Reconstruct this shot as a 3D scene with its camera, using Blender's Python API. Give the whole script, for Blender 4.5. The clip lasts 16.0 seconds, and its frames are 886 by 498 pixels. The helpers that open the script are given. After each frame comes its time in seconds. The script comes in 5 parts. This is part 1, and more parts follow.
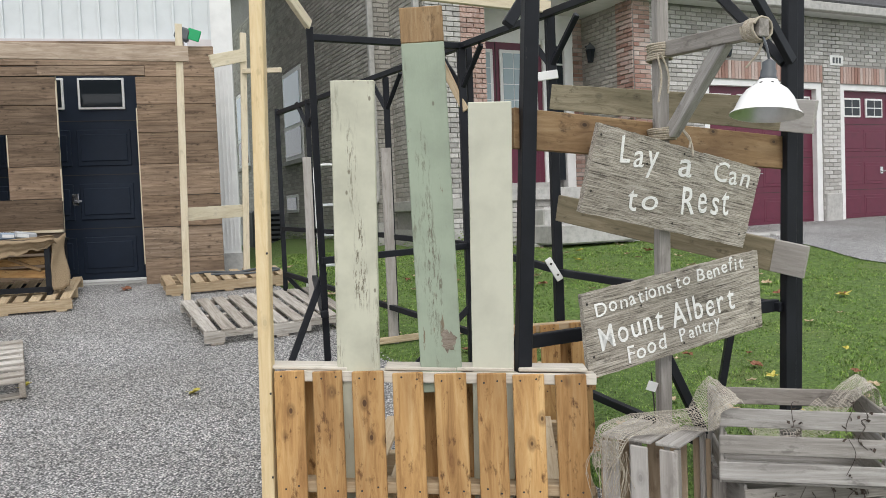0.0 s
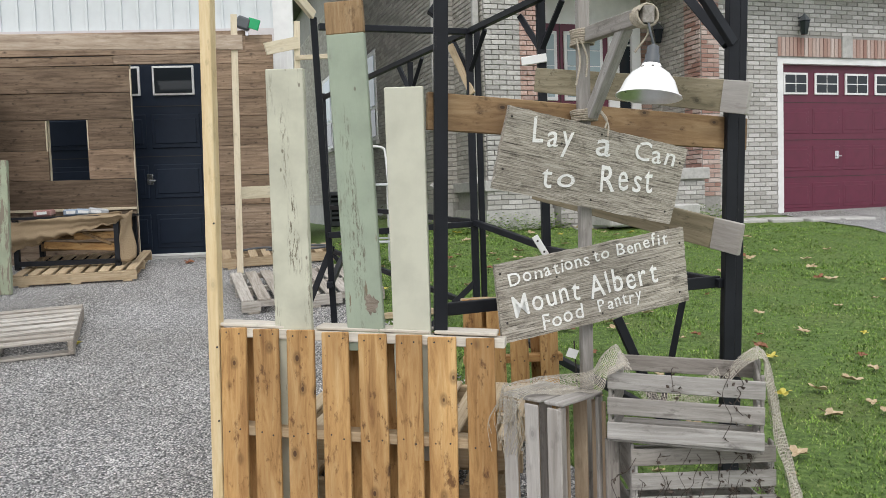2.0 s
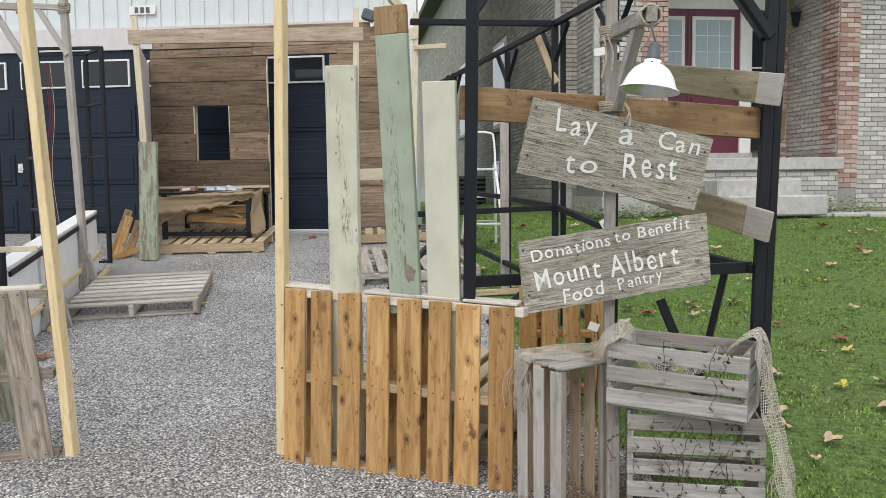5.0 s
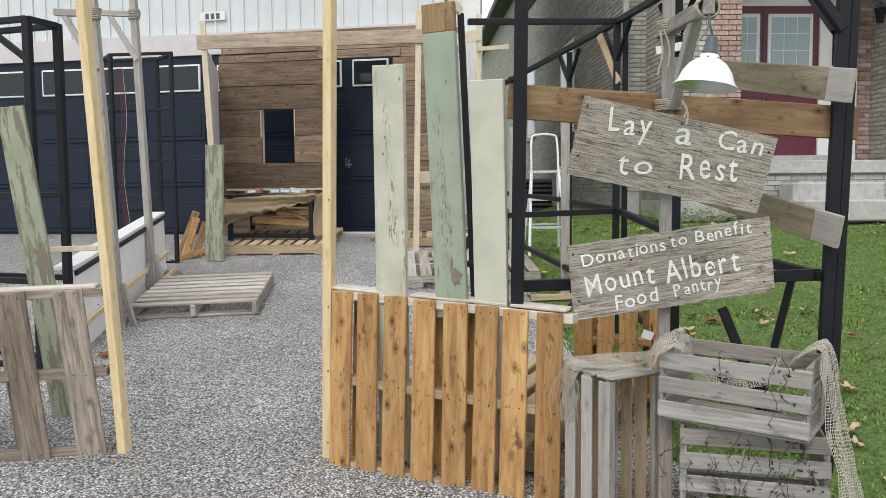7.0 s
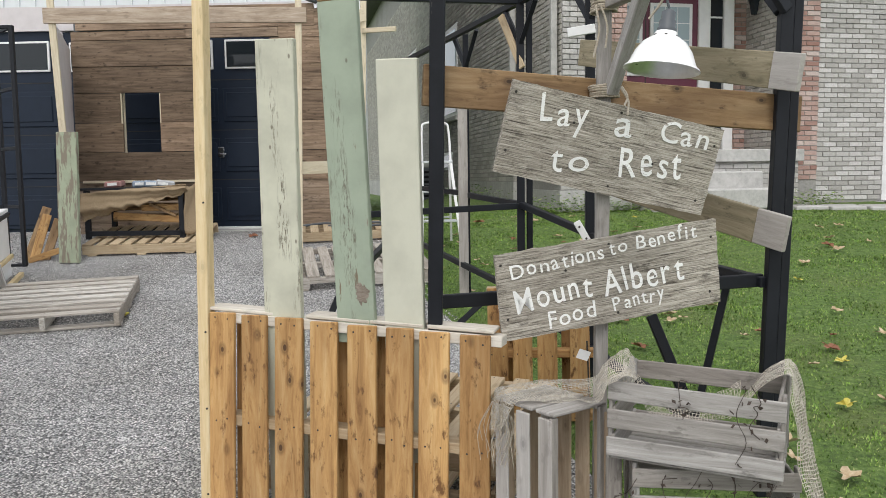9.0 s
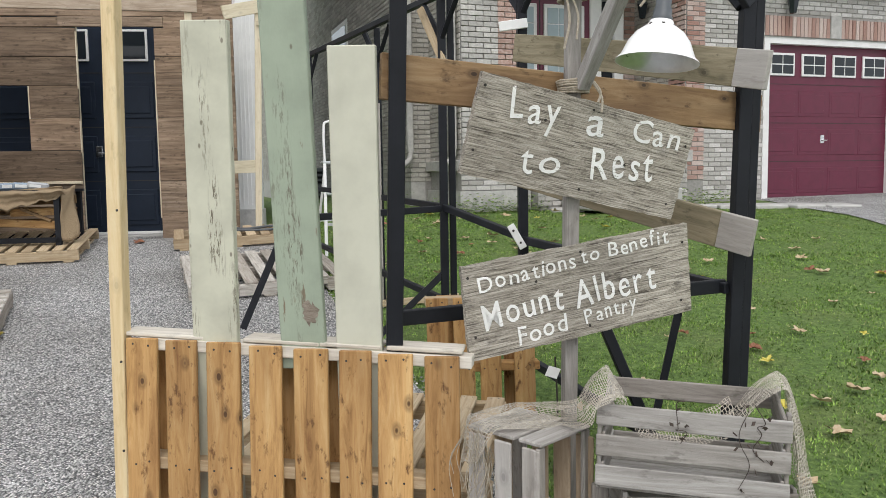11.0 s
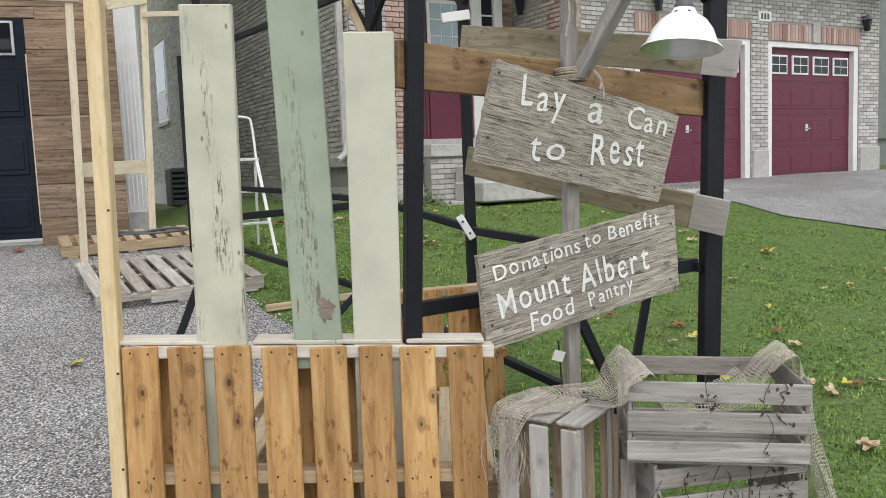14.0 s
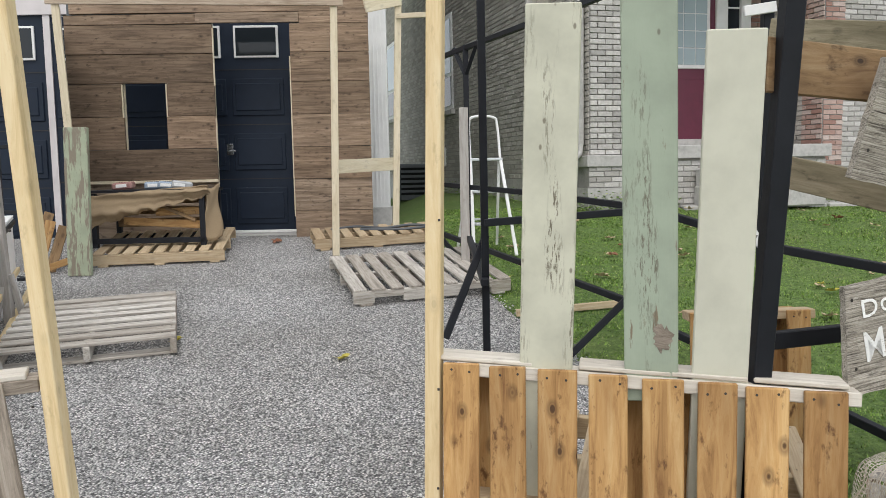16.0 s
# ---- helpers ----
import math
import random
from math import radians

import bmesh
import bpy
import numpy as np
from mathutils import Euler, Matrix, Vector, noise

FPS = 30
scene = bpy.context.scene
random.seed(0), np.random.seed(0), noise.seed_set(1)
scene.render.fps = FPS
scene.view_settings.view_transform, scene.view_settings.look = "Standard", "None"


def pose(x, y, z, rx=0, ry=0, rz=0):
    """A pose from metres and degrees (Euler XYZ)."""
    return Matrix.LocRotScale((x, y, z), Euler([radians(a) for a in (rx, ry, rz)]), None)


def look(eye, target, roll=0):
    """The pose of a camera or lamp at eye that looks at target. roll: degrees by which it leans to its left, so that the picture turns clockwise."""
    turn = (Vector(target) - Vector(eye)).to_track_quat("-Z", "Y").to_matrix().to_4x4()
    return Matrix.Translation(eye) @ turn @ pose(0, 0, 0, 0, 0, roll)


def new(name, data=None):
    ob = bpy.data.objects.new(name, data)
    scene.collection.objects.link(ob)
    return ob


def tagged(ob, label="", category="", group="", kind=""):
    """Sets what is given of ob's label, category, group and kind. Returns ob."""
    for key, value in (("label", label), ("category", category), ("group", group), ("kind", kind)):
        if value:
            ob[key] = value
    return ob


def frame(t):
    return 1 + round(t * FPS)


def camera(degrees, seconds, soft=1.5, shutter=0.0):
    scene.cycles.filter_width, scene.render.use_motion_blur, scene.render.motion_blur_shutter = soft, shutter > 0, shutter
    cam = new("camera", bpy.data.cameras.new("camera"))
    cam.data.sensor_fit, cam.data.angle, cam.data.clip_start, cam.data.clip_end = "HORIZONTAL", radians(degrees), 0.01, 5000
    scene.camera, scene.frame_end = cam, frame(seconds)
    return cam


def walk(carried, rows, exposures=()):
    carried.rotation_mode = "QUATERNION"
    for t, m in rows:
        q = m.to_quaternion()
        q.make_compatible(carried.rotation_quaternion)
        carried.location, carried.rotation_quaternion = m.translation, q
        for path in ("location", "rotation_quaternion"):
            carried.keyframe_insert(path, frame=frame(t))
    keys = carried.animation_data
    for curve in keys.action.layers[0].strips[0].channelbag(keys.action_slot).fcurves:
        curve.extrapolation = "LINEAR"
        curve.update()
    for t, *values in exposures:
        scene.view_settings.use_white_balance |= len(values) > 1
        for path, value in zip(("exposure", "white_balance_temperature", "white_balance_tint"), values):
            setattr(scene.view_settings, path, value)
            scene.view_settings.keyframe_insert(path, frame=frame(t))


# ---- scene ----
cam = camera(57.8, 16.0, 0.8)
PATH = [
    (0, (1.123, 0.448, 1.435), (1.543, 2.402, 1.344), -2.3),
    (0.5, (1.312, 0.404, 1.405), (1.689, 2.365, 1.293), -1.2),
    (1, (1.448, 0.307, 1.398), (1.733, 2.282, 1.276), -2.0),
    (1.5, (1.58, 0.208, 1.374), (1.807, 2.191, 1.258), -2.0),
    (2, (1.728, 0.088, 1.384), (1.894, 2.077, 1.26), -1.9),
    (2.5, (1.894, -0.018, 1.361), (1.882, 1.977, 1.221), -0.8),
    (3, (1.97, -0.111, 1.36), (1.885, 1.881, 1.201), -1.0),
    (5.3, (2.214, -0.276, 1.36), (1.985, 1.704, 1.211), -0.6),
    (5.5, (2.228, -0.268, 1.356), (1.976, 1.711, 1.21), -0.6),
    (6, (2.242, -0.242, 1.354), (1.944, 1.731, 1.208), -0.5),
    (6.5, (2.263, -0.222, 1.355), (1.928, 1.744, 1.208), -0.4),
    (7, (2.269, -0.178, 1.351), (1.899, 1.782, 1.209), -0.5),
    (7.5, (2.229, -0.085, 1.358), (1.93, 1.886, 1.196), -0.3),
    (8, (2.159, 0.053, 1.365), (2.045, 2.043, 1.196), 0.0),
    (8.2, (2.146, 0.11, 1.372), (2.053, 2.099, 1.2), -0.3),
    (10.3, (1.909, 0.603, 1.421), (1.94, 2.594, 1.241), -0.5),
    (10.5, (1.874, 0.624, 1.419), (2.006, 2.612, 1.241), -0.6),
    (11, (1.835, 0.63, 1.412), (2.061, 2.609, 1.23), -0.9),
    (11.5, (1.791, 0.639, 1.396), (2.08, 2.609, 1.209), -0.9),
    (12, (1.722, 0.685, 1.385), (2.067, 2.646, 1.2), -1.3),
    (12.5, (1.65, 0.72, 1.39), (2.005, 2.679, 1.203), -1.6),
    (13, (1.563, 0.748, 1.401), (2.027, 2.685, 1.211), -1.5),
    (13.5, (1.486, 0.738, 1.407), (1.979, 2.666, 1.212), -2.0),
    (14, (1.375, 0.743, 1.402), (1.938, 2.652, 1.202), -2.3),
    (14.5, (1.267, 0.752, 1.412), (1.82, 2.662, 1.215), -2.2),
    (15, (1.16, 0.793, 1.425), (1.603, 2.733, 1.227), -1.6),
    (15.5, (1.096, 0.884, 1.434), (1.307, 2.862, 1.234), -1.6),
    (16, (1.037, 1.011, 1.455), (1.111, 3.001, 1.262), -1.1),
]
walk(cam, [(t, look(eye, target, roll)) for t, eye, target, roll in PATH])

# ---- light: overcast daylight ----
world = bpy.data.worlds.new("overcast")
scene.world = world
world.use_nodes = True
wn = world.node_tree
sky = wn.nodes.new("ShaderNodeTexSky")
sky.sky_type = "NISHITA"
sky.sun_disc = False
sky.sun_elevation, sky.sun_rotation = radians(50), radians(200)
sky.dust_density, sky.air_density = 4.0, 1.0
haze = wn.nodes.new("ShaderNodeMixRGB")
haze.inputs[0].default_value = 0.72
haze.inputs[2].default_value = (9.2, 9.5, 9.9, 1)
wn.links.new(sky.outputs[0], haze.inputs[1])
wn.links.new(haze.outputs[0], wn.nodes["Background"].inputs[0])
wn.nodes["Background"].inputs[1].default_value = 0.13
sun = new("sun", bpy.data.lights.new("sun", "SUN"))
sun.data.energy, sun.data.angle, sun.data.color = 1.0, radians(25), (1.0, 0.97, 0.93)
sun.matrix_world = look((1.0, -6, 12), (0.6, 3, 0))
scene.view_settings.exposure = 0.22

# ---- materials ----
def mat(name, rough=0.7, metal=0.0):
    m = bpy.data.materials.new(name)
    m.use_nodes = True
    b = m.node_tree.nodes["Principled BSDF"]
    b.inputs["Roughness"].default_value, b.inputs["Metallic"].default_value = rough, metal
    return m, m.node_tree, b


def node(nt, kind, **kw):
    n = nt.nodes.new(kind)
    for k, v in kw.items():
        n.inputs[k].default_value = v
    return n


def coords(nt, scale=(1, 1, 1), vary=True, space="Object"):
    """Object coordinates, shifted by each object's random number."""
    tc = nt.nodes.new("ShaderNodeTexCoord")
    mp = node(nt, "ShaderNodeMapping", Scale=scale)
    nt.links.new(tc.outputs[space], mp.inputs[0])
    if vary:
        oi = nt.nodes.new("ShaderNodeObjectInfo")
        mul = nt.nodes.new("ShaderNodeMath")
        mul.operation, mul.inputs[1].default_value = "MULTIPLY", 37.0
        nt.links.new(oi.outputs["Random"], mul.inputs[0])
        nt.links.new(mul.outputs[0], mp.inputs["Location"])
    return mp.outputs[0]


def ramp(nt, fac, *stops):
    r = nt.nodes.new("ShaderNodeValToRGB")
    while len(r.color_ramp.elements) < len(stops):
        r.color_ramp.elements.new(0.5)
    for e, (p, c) in zip(r.color_ramp.elements, stops):
        e.position, e.color = p, (*c, 1)
    nt.links.new(fac, r.inputs[0])
    return r.outputs[0]


def noisy(nt, vec, scale, detail=4.0, rough=0.6):
    n = node(nt, "ShaderNodeTexNoise", Scale=scale, Detail=detail, Roughness=rough)
    nt.links.new(vec, n.inputs["Vector"])
    return n.outputs["Fac"]


def mixc(nt, fac, a, b, how="MIX"):
    m = nt.nodes.new("ShaderNodeMixRGB")
    m.blend_type = how
    for i, v in ((0, fac), (1, a), (2, b)):
        if isinstance(v, (int, float)):
            m.inputs[i].default_value = v
        elif isinstance(v, tuple):
            m.inputs[i].default_value = (*v, 1)
        else:
            nt.links.new(v, m.inputs[i])
    return m.outputs[0]


def bump(nt, b, h, strength=0.4, dist=0.004):
    n = node(nt, "ShaderNodeBump", Strength=strength, Distance=dist)
    nt.links.new(h, n.inputs["Height"])
    nt.links.new(n.outputs[0], b.inputs["Normal"])


def wood(name, dark, mid, light, rough=0.75, grain=70.0, knots=0.7, vary=0.25, relief=0.4, blotch=0.45, along=3.2, spread=0.19, stain=0.4, tint=None):
    """Sawn wood: wandering grain along local x, knots, blotches, stains, a tone of its own for each piece."""
    m, nt, b = mat(name, rough)
    fine = noisy(nt, coords(nt, (along, grain, grain)), 1.0, 7, 0.72)
    fine.node.inputs["Distortion"].default_value = 0.7
    col = ramp(nt, fine, (0.5 - spread, dark), (0.5, mid), (0.5 + spread, light))
    spots = noisy(nt, coords(nt, (11, 26, 26)), 1.0, 5, 0.7)
    col = mixc(nt, ramp(nt, spots, (0.57, (0, 0, 0)), (0.68, (stain,) * 3)), col, tuple(c * 0.6 for c in dark))
    big = noisy(nt, coords(nt, (2.0, 7, 7)), 1.0, 3)
    col = mixc(nt, ramp(nt, big, (0.35, (0, 0, 0)), (0.7, (blotch,) * 3)), col, dark, "MIX")
    vo = node(nt, "ShaderNodeTexVoronoi", Scale=1.0)
    nt.links.new(coords(nt, (6.0, 10, 10)), vo.inputs["Vector"])
    kn = ramp(nt, vo.outputs["Distance"], (0.06, (knots,) * 3), (0.085, (knots * 0.4,) * 3), (0.11, (knots * 0.55,) * 3), (0.2, (0, 0, 0)))
    col = mixc(nt, kn, col, tuple(c * 0.35 for c in dark))
    oi = nt.nodes.new("ShaderNodeObjectInfo")
    tone = ramp(nt, oi.outputs["Random"], (0, (1 - vary, 1 - vary * 1.15, 1 - vary * 1.3)), *([(0.5, tint)] if tint else []), (1, (1 + vary * 0.4,) * 3))
    col = mixc(nt, 1.0, col, tone, "MULTIPLY")
    nt.links.new(col, b.inputs["Base Color"])
    bump(nt, b, fine, relief, 0.003)
    return m


def painted(name, col, rough=0.5, wear=None, amount=0.55, dirt=0.12, stretch=(1.2, 9, 9), relief=0.15, streak=None):
    """Paint with dirt, and wear that bares what lies under it."""
    m, nt, b = mat(name, rough)
    n = noisy(nt, coords(nt, (3, 3, 3)), 2.0, 5)
    c = ramp(nt, n, (0.3, tuple(v * (1 - dirt * 1.6) for v in col)), (0.6, col))
    w = noisy(nt, coords(nt, stretch), 3.0, 8, 0.7)
    if wear:
        f = ramp(nt, w, (amount, (0, 0, 0)), (amount + 0.03, (1, 1, 1)))
        c = mixc(nt, f, c, wear)
    if streak:
        where = ramp(nt, noisy(nt, coords(nt, (1.6, 11, 11)), 1.0, 2), (0.54, (0, 0, 0)), (0.66, (1, 1, 1)))
        fine = ramp(nt, noisy(nt, coords(nt, (22, 170, 170)), 1.0, 6, 0.75), (0.52, (0, 0, 0)), (0.58, (1, 1, 1)))
        c = mixc(nt, mixc(nt, 1.0, where, fine, "MULTIPLY"), c, streak)
        vo = node(nt, "ShaderNodeTexVoronoi", Scale=1.0)
        nt.links.new(coords(nt, (9, 17, 17)), vo.inputs["Vector"])
        c = mixc(nt, ramp(nt, vo.outputs["Distance"], (0.05, (0.8,) * 3), (0.09, (0, 0, 0))), c, streak)
    nt.links.new(c, b.inputs["Base Color"])
    bump(nt, b, w, relief, 0.003)
    return m


def mineral(name, a, b_, c, scale, rough=0.9, relief=0.5, dist=0.01, vary=False, big=0.7):
    m, nt, b = mat(name, rough)
    v = coords(nt, vary=vary)
    f = noisy(nt, v, scale, 6, 0.7)
    col = ramp(nt, f, (0.3, a), (0.5, b_), (0.7, c))
    g = noisy(nt, v, big, 3)
    col = mixc(nt, 1.0, col, ramp(nt, g, (0.3, (0.82,) * 3), (0.7, (1.08,) * 3)), "MULTIPLY")
    if vary:
        oi = nt.nodes.new("ShaderNodeObjectInfo")
        col = mixc(nt, 1.0, col, ramp(nt, oi.outputs["Random"], (0, (0.75,) * 3), (1, (1.15,) * 3)), "MULTIPLY")
    nt.links.new(col, b.inputs["Base Color"])
    bump(nt, b, f, relief, dist)
    return m


def islands(name, stops, rough=0.9, scale=60.0, relief=0.4, swing=(0.8, 1.1)):
    """For joined pieces: each island takes its own tone."""
    m, nt, b = mat(name, rough)
    ge = nt.nodes.new("ShaderNodeNewGeometry")
    col = ramp(nt, ge.outputs["Random Per Island"], *stops)
    f = noisy(nt, coords(nt, vary=False), scale, 4)
    col = mixc(nt, 1.0, col, ramp(nt, f, (0.3, (swing[0],) * 3), (0.7, (swing[1],) * 3)), "MULTIPLY")
    nt.links.new(col, b.inputs["Base Color"])
    bump(nt, b, f, relief, 0.004)
    return m


def metal(name, col, rough=0.3):
    m, nt, b = mat(name, rough, 1.0)
    n = noisy(nt, coords(nt), 25.0, 3)
    nt.links.new(ramp(nt, n, (0.3, tuple(v * 0.8 for v in col)), (0.7, col)), b.inputs["Base Color"])
    return m


def glassy(name, col=(0.02, 0.025, 0.03)):
    m, nt, b = mat(name, 0.06)
    b.inputs["Base Color"].default_value = (*col, 1)
    b.inputs["Specular IOR Level"].default_value = 0.35
    return m


def gravel_mat():
    m, nt, b = mat("gravel", 0.9)
    v = coords(nt, vary=False)
    vo = node(nt, "ShaderNodeTexVoronoi", Scale=95.0)
    nt.links.new(v, vo.inputs["Vector"])
    col = ramp(nt, vo.outputs["Color"], (0.1, (0.15, 0.15, 0.153)), (0.45, (0.475, 0.47, 0.463)), (0.85, (0.84, 0.83, 0.815)))
    # shade in the gaps between stones, painted into the colour as dark cell rims
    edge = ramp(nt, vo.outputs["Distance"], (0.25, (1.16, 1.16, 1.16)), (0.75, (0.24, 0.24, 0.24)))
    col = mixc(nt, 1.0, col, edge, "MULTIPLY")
    g = noisy(nt, v, 0.7, 6)
    col = mixc(nt, 1.0, col, ramp(nt, g, (0.3, (0.72, 0.70, 0.66)), (0.62, (1.1, 1.1, 1.1))), "MULTIPLY")
    nt.links.new(col, b.inputs["Base Color"])
    bump(nt, b, edge, 0.9, 0.012)
    return m


def lawn_mat():
    m, nt, b = mat("lawn_soil", 0.95)
    v = coords(nt, vary=False)
    f = noisy(nt, v, 28.0, 6, 0.7)
    col = ramp(nt, f, (0.3, (0.035, 0.06, 0.014)), (0.5, (0.09, 0.155, 0.03)), (0.72, (0.19, 0.27, 0.07)))
    g = noisy(nt, v, 1.3, 4)
    col = mixc(nt, ramp(nt, g, (0.5, (0, 0, 0)), (0.75, (0.35,) * 3)), col, (0.16, 0.15, 0.06))
    nt.links.new(col, b.inputs["Base Color"])
    bump(nt, b, f, 0.8, 0.03)
    return m


M_GRAVEL, M_LAWN = gravel_mat(), lawn_mat()
M_STONES = islands("gravel_stones", [(0, (0.11, 0.11, 0.115)), (0.5, (0.34, 0.335, 0.33)), (1, (0.78, 0.77, 0.75))], relief=0.2)
M_GRASS = islands("grass_blades", [(0, (0.065, 0.115, 0.017)), (0.45, (0.135, 0.25, 0.032)), (0.85, (0.225, 0.345, 0.06)), (1, (0.35, 0.37, 0.15))], 0.6, 9.0, 0.0, (0.42, 1.5))
M_ORANGE = wood("fresh_pallet_pine", (0.18, 0.078, 0.022), (0.53, 0.315, 0.12), (0.70, 0.50, 0.245), grain=30, knots=0.95, vary=0.3, blotch=0.5, stain=0.95, spread=0.26, relief=0.6)
M_PALEPINE = wood("pale_pallet_pine", (0.36, 0.26, 0.15), (0.52, 0.41, 0.27), (0.62, 0.53, 0.38), knots=0.3)
M_YELLOW = wood("new_spruce_stud", (0.57, 0.42, 0.21), (0.71, 0.56, 0.325), (0.78, 0.66, 0.43), 0.6, 30, 0.3, 0.06, 0.1, 0.15)
M_CREAM = wood("pale_spruce_strip", (0.56, 0.47, 0.32), (0.68, 0.6, 0.44), (0.75, 0.68, 0.54), 0.6, 30, 0.25, 0.08, 0.1, 0.1)
M_GREY = wood("weathered_grey_wood", (0.27, 0.25, 0.23), (0.42, 0.40, 0.375), (0.53, 0.51, 0.485), grain=34, knots=0.5, vary=0.16, blotch=0.3, spread=0.24, stain=0.35)
M_CRATE = wood("weathered_crate_wood", (0.165, 0.152, 0.137), (0.36, 0.345, 0.325), (0.55, 0.535, 0.515), grain=42, knots=0.5, vary=0.25, blotch=0.4, spread=0.24, stain=0.6, relief=0.6)
M_TAN = wood("tan_crate_wood", (0.25, 0.18, 0.115), (0.40, 0.31, 0.215), (0.5, 0.41, 0.3), grain=34, knots=0.5, vary=0.2, blotch=0.4)
M_BLEACH = wood("bleached_pallet_wood", (0.22, 0.20, 0.17), (0.50, 0.47, 0.425), (0.68, 0.66, 0.62), grain=48, knots=0.4, vary=0.32, blotch=0.35)
M_PALEGREY = wood("bleached_board", (0.42, 0.38, 0.32), (0.6, 0.56, 0.49), (0.7, 0.67, 0.6), knots=0.2)
M_GREYBROWN = wood("weathered_brown_pallet", (0.10, 0.078, 0.058), (0.31, 0.265, 0.215), (0.48, 0.425, 0.36), grain=48, knots=0.7, vary=0.3, relief=0.7)
M_SIGN = wood("furrowed_barn_board", (0.05, 0.04, 0.031), (0.43, 0.395, 0.33), (0.70, 0.66, 0.59), 0.9, 280, 0.3, 0.1, 1.0, 0.33, 10.0, 0.14, 0.6)
M_BARN = wood("old_barn_plank", (0.062, 0.044, 0.03), (0.262, 0.202, 0.147), (0.43, 0.355, 0.28), 0.85, 34, 0.75, 0.4, 0.8, 0.45, 1.9, 0.24, 0.7, (1.14, 1.02, 0.92))
M_HEADER = wood("pale_weathered_header", (0.24, 0.175, 0.125), (0.44, 0.35, 0.265), (0.56, 0.475, 0.385), grain=36, knots=0.5, vary=0.05, blotch=0.4)
M_BROWN = wood("stained_fence_board", (0.11, 0.06, 0.026), (0.32, 0.205, 0.10), (0.46, 0.345, 0.205), grain=30, knots=0.95, blotch=0.7, stain=0.85, spread=0.24)
M_GREENISH = wood("damp_fence_board", (0.10, 0.085, 0.045), (0.27, 0.23, 0.15), (0.40, 0.35, 0.25), grain=34, knots=0.8, blotch=0.6, stain=0.7, spread=0.24)
M_SAGE = painted("sage_flaking_paint", (0.33, 0.385, 0.295), 0.6, (0.19, 0.15, 0.1), 0.615, relief=0.4, streak=(0.13, 0.12, 0.085))
M_SAGEWORN = painted("worn_sage_paint", (0.34, 0.38, 0.27), 0.7, (0.21, 0.18, 0.135), 0.505, relief=0.35)
M_CREAMGREEN = painted("cream_green_paint", (0.57, 0.565, 0.45), 0.55, (0.36, 0.33, 0.25), 0.67, 0.14, streak=(0.14, 0.12, 0.08))
M_CREAMPLAIN = painted("plain_cream_paint", (0.58, 0.575, 0.47), 0.55, (0.34, 0.31, 0.23), 0.735, 0.1)
M_BLACK = painted("black_painted_wood", (0.013, 0.0145, 0.019), 0.5, (0.13, 0.12, 0.11), 0.68, 0.25, relief=0.3)
M_NAVY = painted("navy_garage_paint", (0.0125, 0.0205, 0.037), 0.5, None, dirt=0.1, relief=0.04)
for m in (M_BLACK, M_NAVY):
    m.node_tree.nodes["Principled BSDF"].inputs["Specular IOR Level"].default_value = 0.25
M_BURG = painted("burgundy_paint", (0.118, 0.0125, 0.036), 0.42, None, dirt=0.1, relief=0.04)
M_WHITE = painted("white_paint", (0.78, 0.78, 0.77), 0.5, None, dirt=0.06, relief=0.05)
M_SIDING = painted("white_vinyl_siding", (0.64, 0.675, 0.685), 0.45, None, dirt=0.04, relief=0.03)
M_TRIM = painted("pale_mauve_trim", (0.62, 0.58, 0.58), 0.5, None, dirt=0.06, relief=0.03)
M_SHEET = painted("white_sheet_board", (0.9, 0.9, 0.9), 0.35, None, dirt=0.04, relief=0.02)
M_LETTER = painted("white_brush_paint", (0.88, 0.88, 0.85), 0.7, (0.36, 0.33, 0.28), 0.585, 0.1, (9, 70, 70), 0.5)
M_MORTAR = mineral("mortar", (0.26, 0.25, 0.232), (0.32, 0.31, 0.29), (0.38, 0.365, 0.345), 30, relief=0.2)
BUFF = [(0, (0.35, 0.33, 0.295)), (0.5, (0.43, 0.41, 0.372)), (1, (0.51, 0.485, 0.445))]
RED = [(0, (0.31, 0.175, 0.14)), (0.5, (0.44, 0.30, 0.255)), (1, (0.56, 0.47, 0.43))]
PALE = [(0, (0.36, 0.345, 0.32)), (0.5, (0.48, 0.465, 0.44)), (1, (0.6, 0.58, 0.56))]
M_BRICK, M_REDBRICK, M_PALEBRICK = islands("buff_brick", BUFF), islands("red_brick", RED), islands("pale_brick", PALE)
M_BRICKP = mineral("buff_brick_piece", BUFF[0][1], BUFF[1][1], BUFF[2][1], 25, vary=True, relief=0.3, dist=0.004)
M_PALEP = mineral("pale_brick_piece", PALE[0][1], PALE[1][1], PALE[2][1], 25, vary=True, relief=0.3, dist=0.004)
M_REDP = mineral("red_brick_piece", RED[0][1], RED[1][1], RED[2][1], 25, vary=True, relief=0.3, dist=0.004)
M_CONC = mineral("concrete", (0.34, 0.335, 0.32), (0.45, 0.44, 0.42), (0.52, 0.51, 0.49), 12, relief=0.25)
M_ROOF = mineral("grey_shingle", (0.06, 0.06, 0.065), (0.1, 0.1, 0.105), (0.14, 0.14, 0.145), 20)
M_GLASS, M_BLIND = glassy("dark_window_glass"), glassy("curtained_glass", (0.34, 0.42, 0.45))
M_STEEL, M_ALU = metal("chrome", (0.7, 0.7, 0.72), 0.25), metal("brushed_aluminium", (0.78, 0.79, 0.8), 0.4)
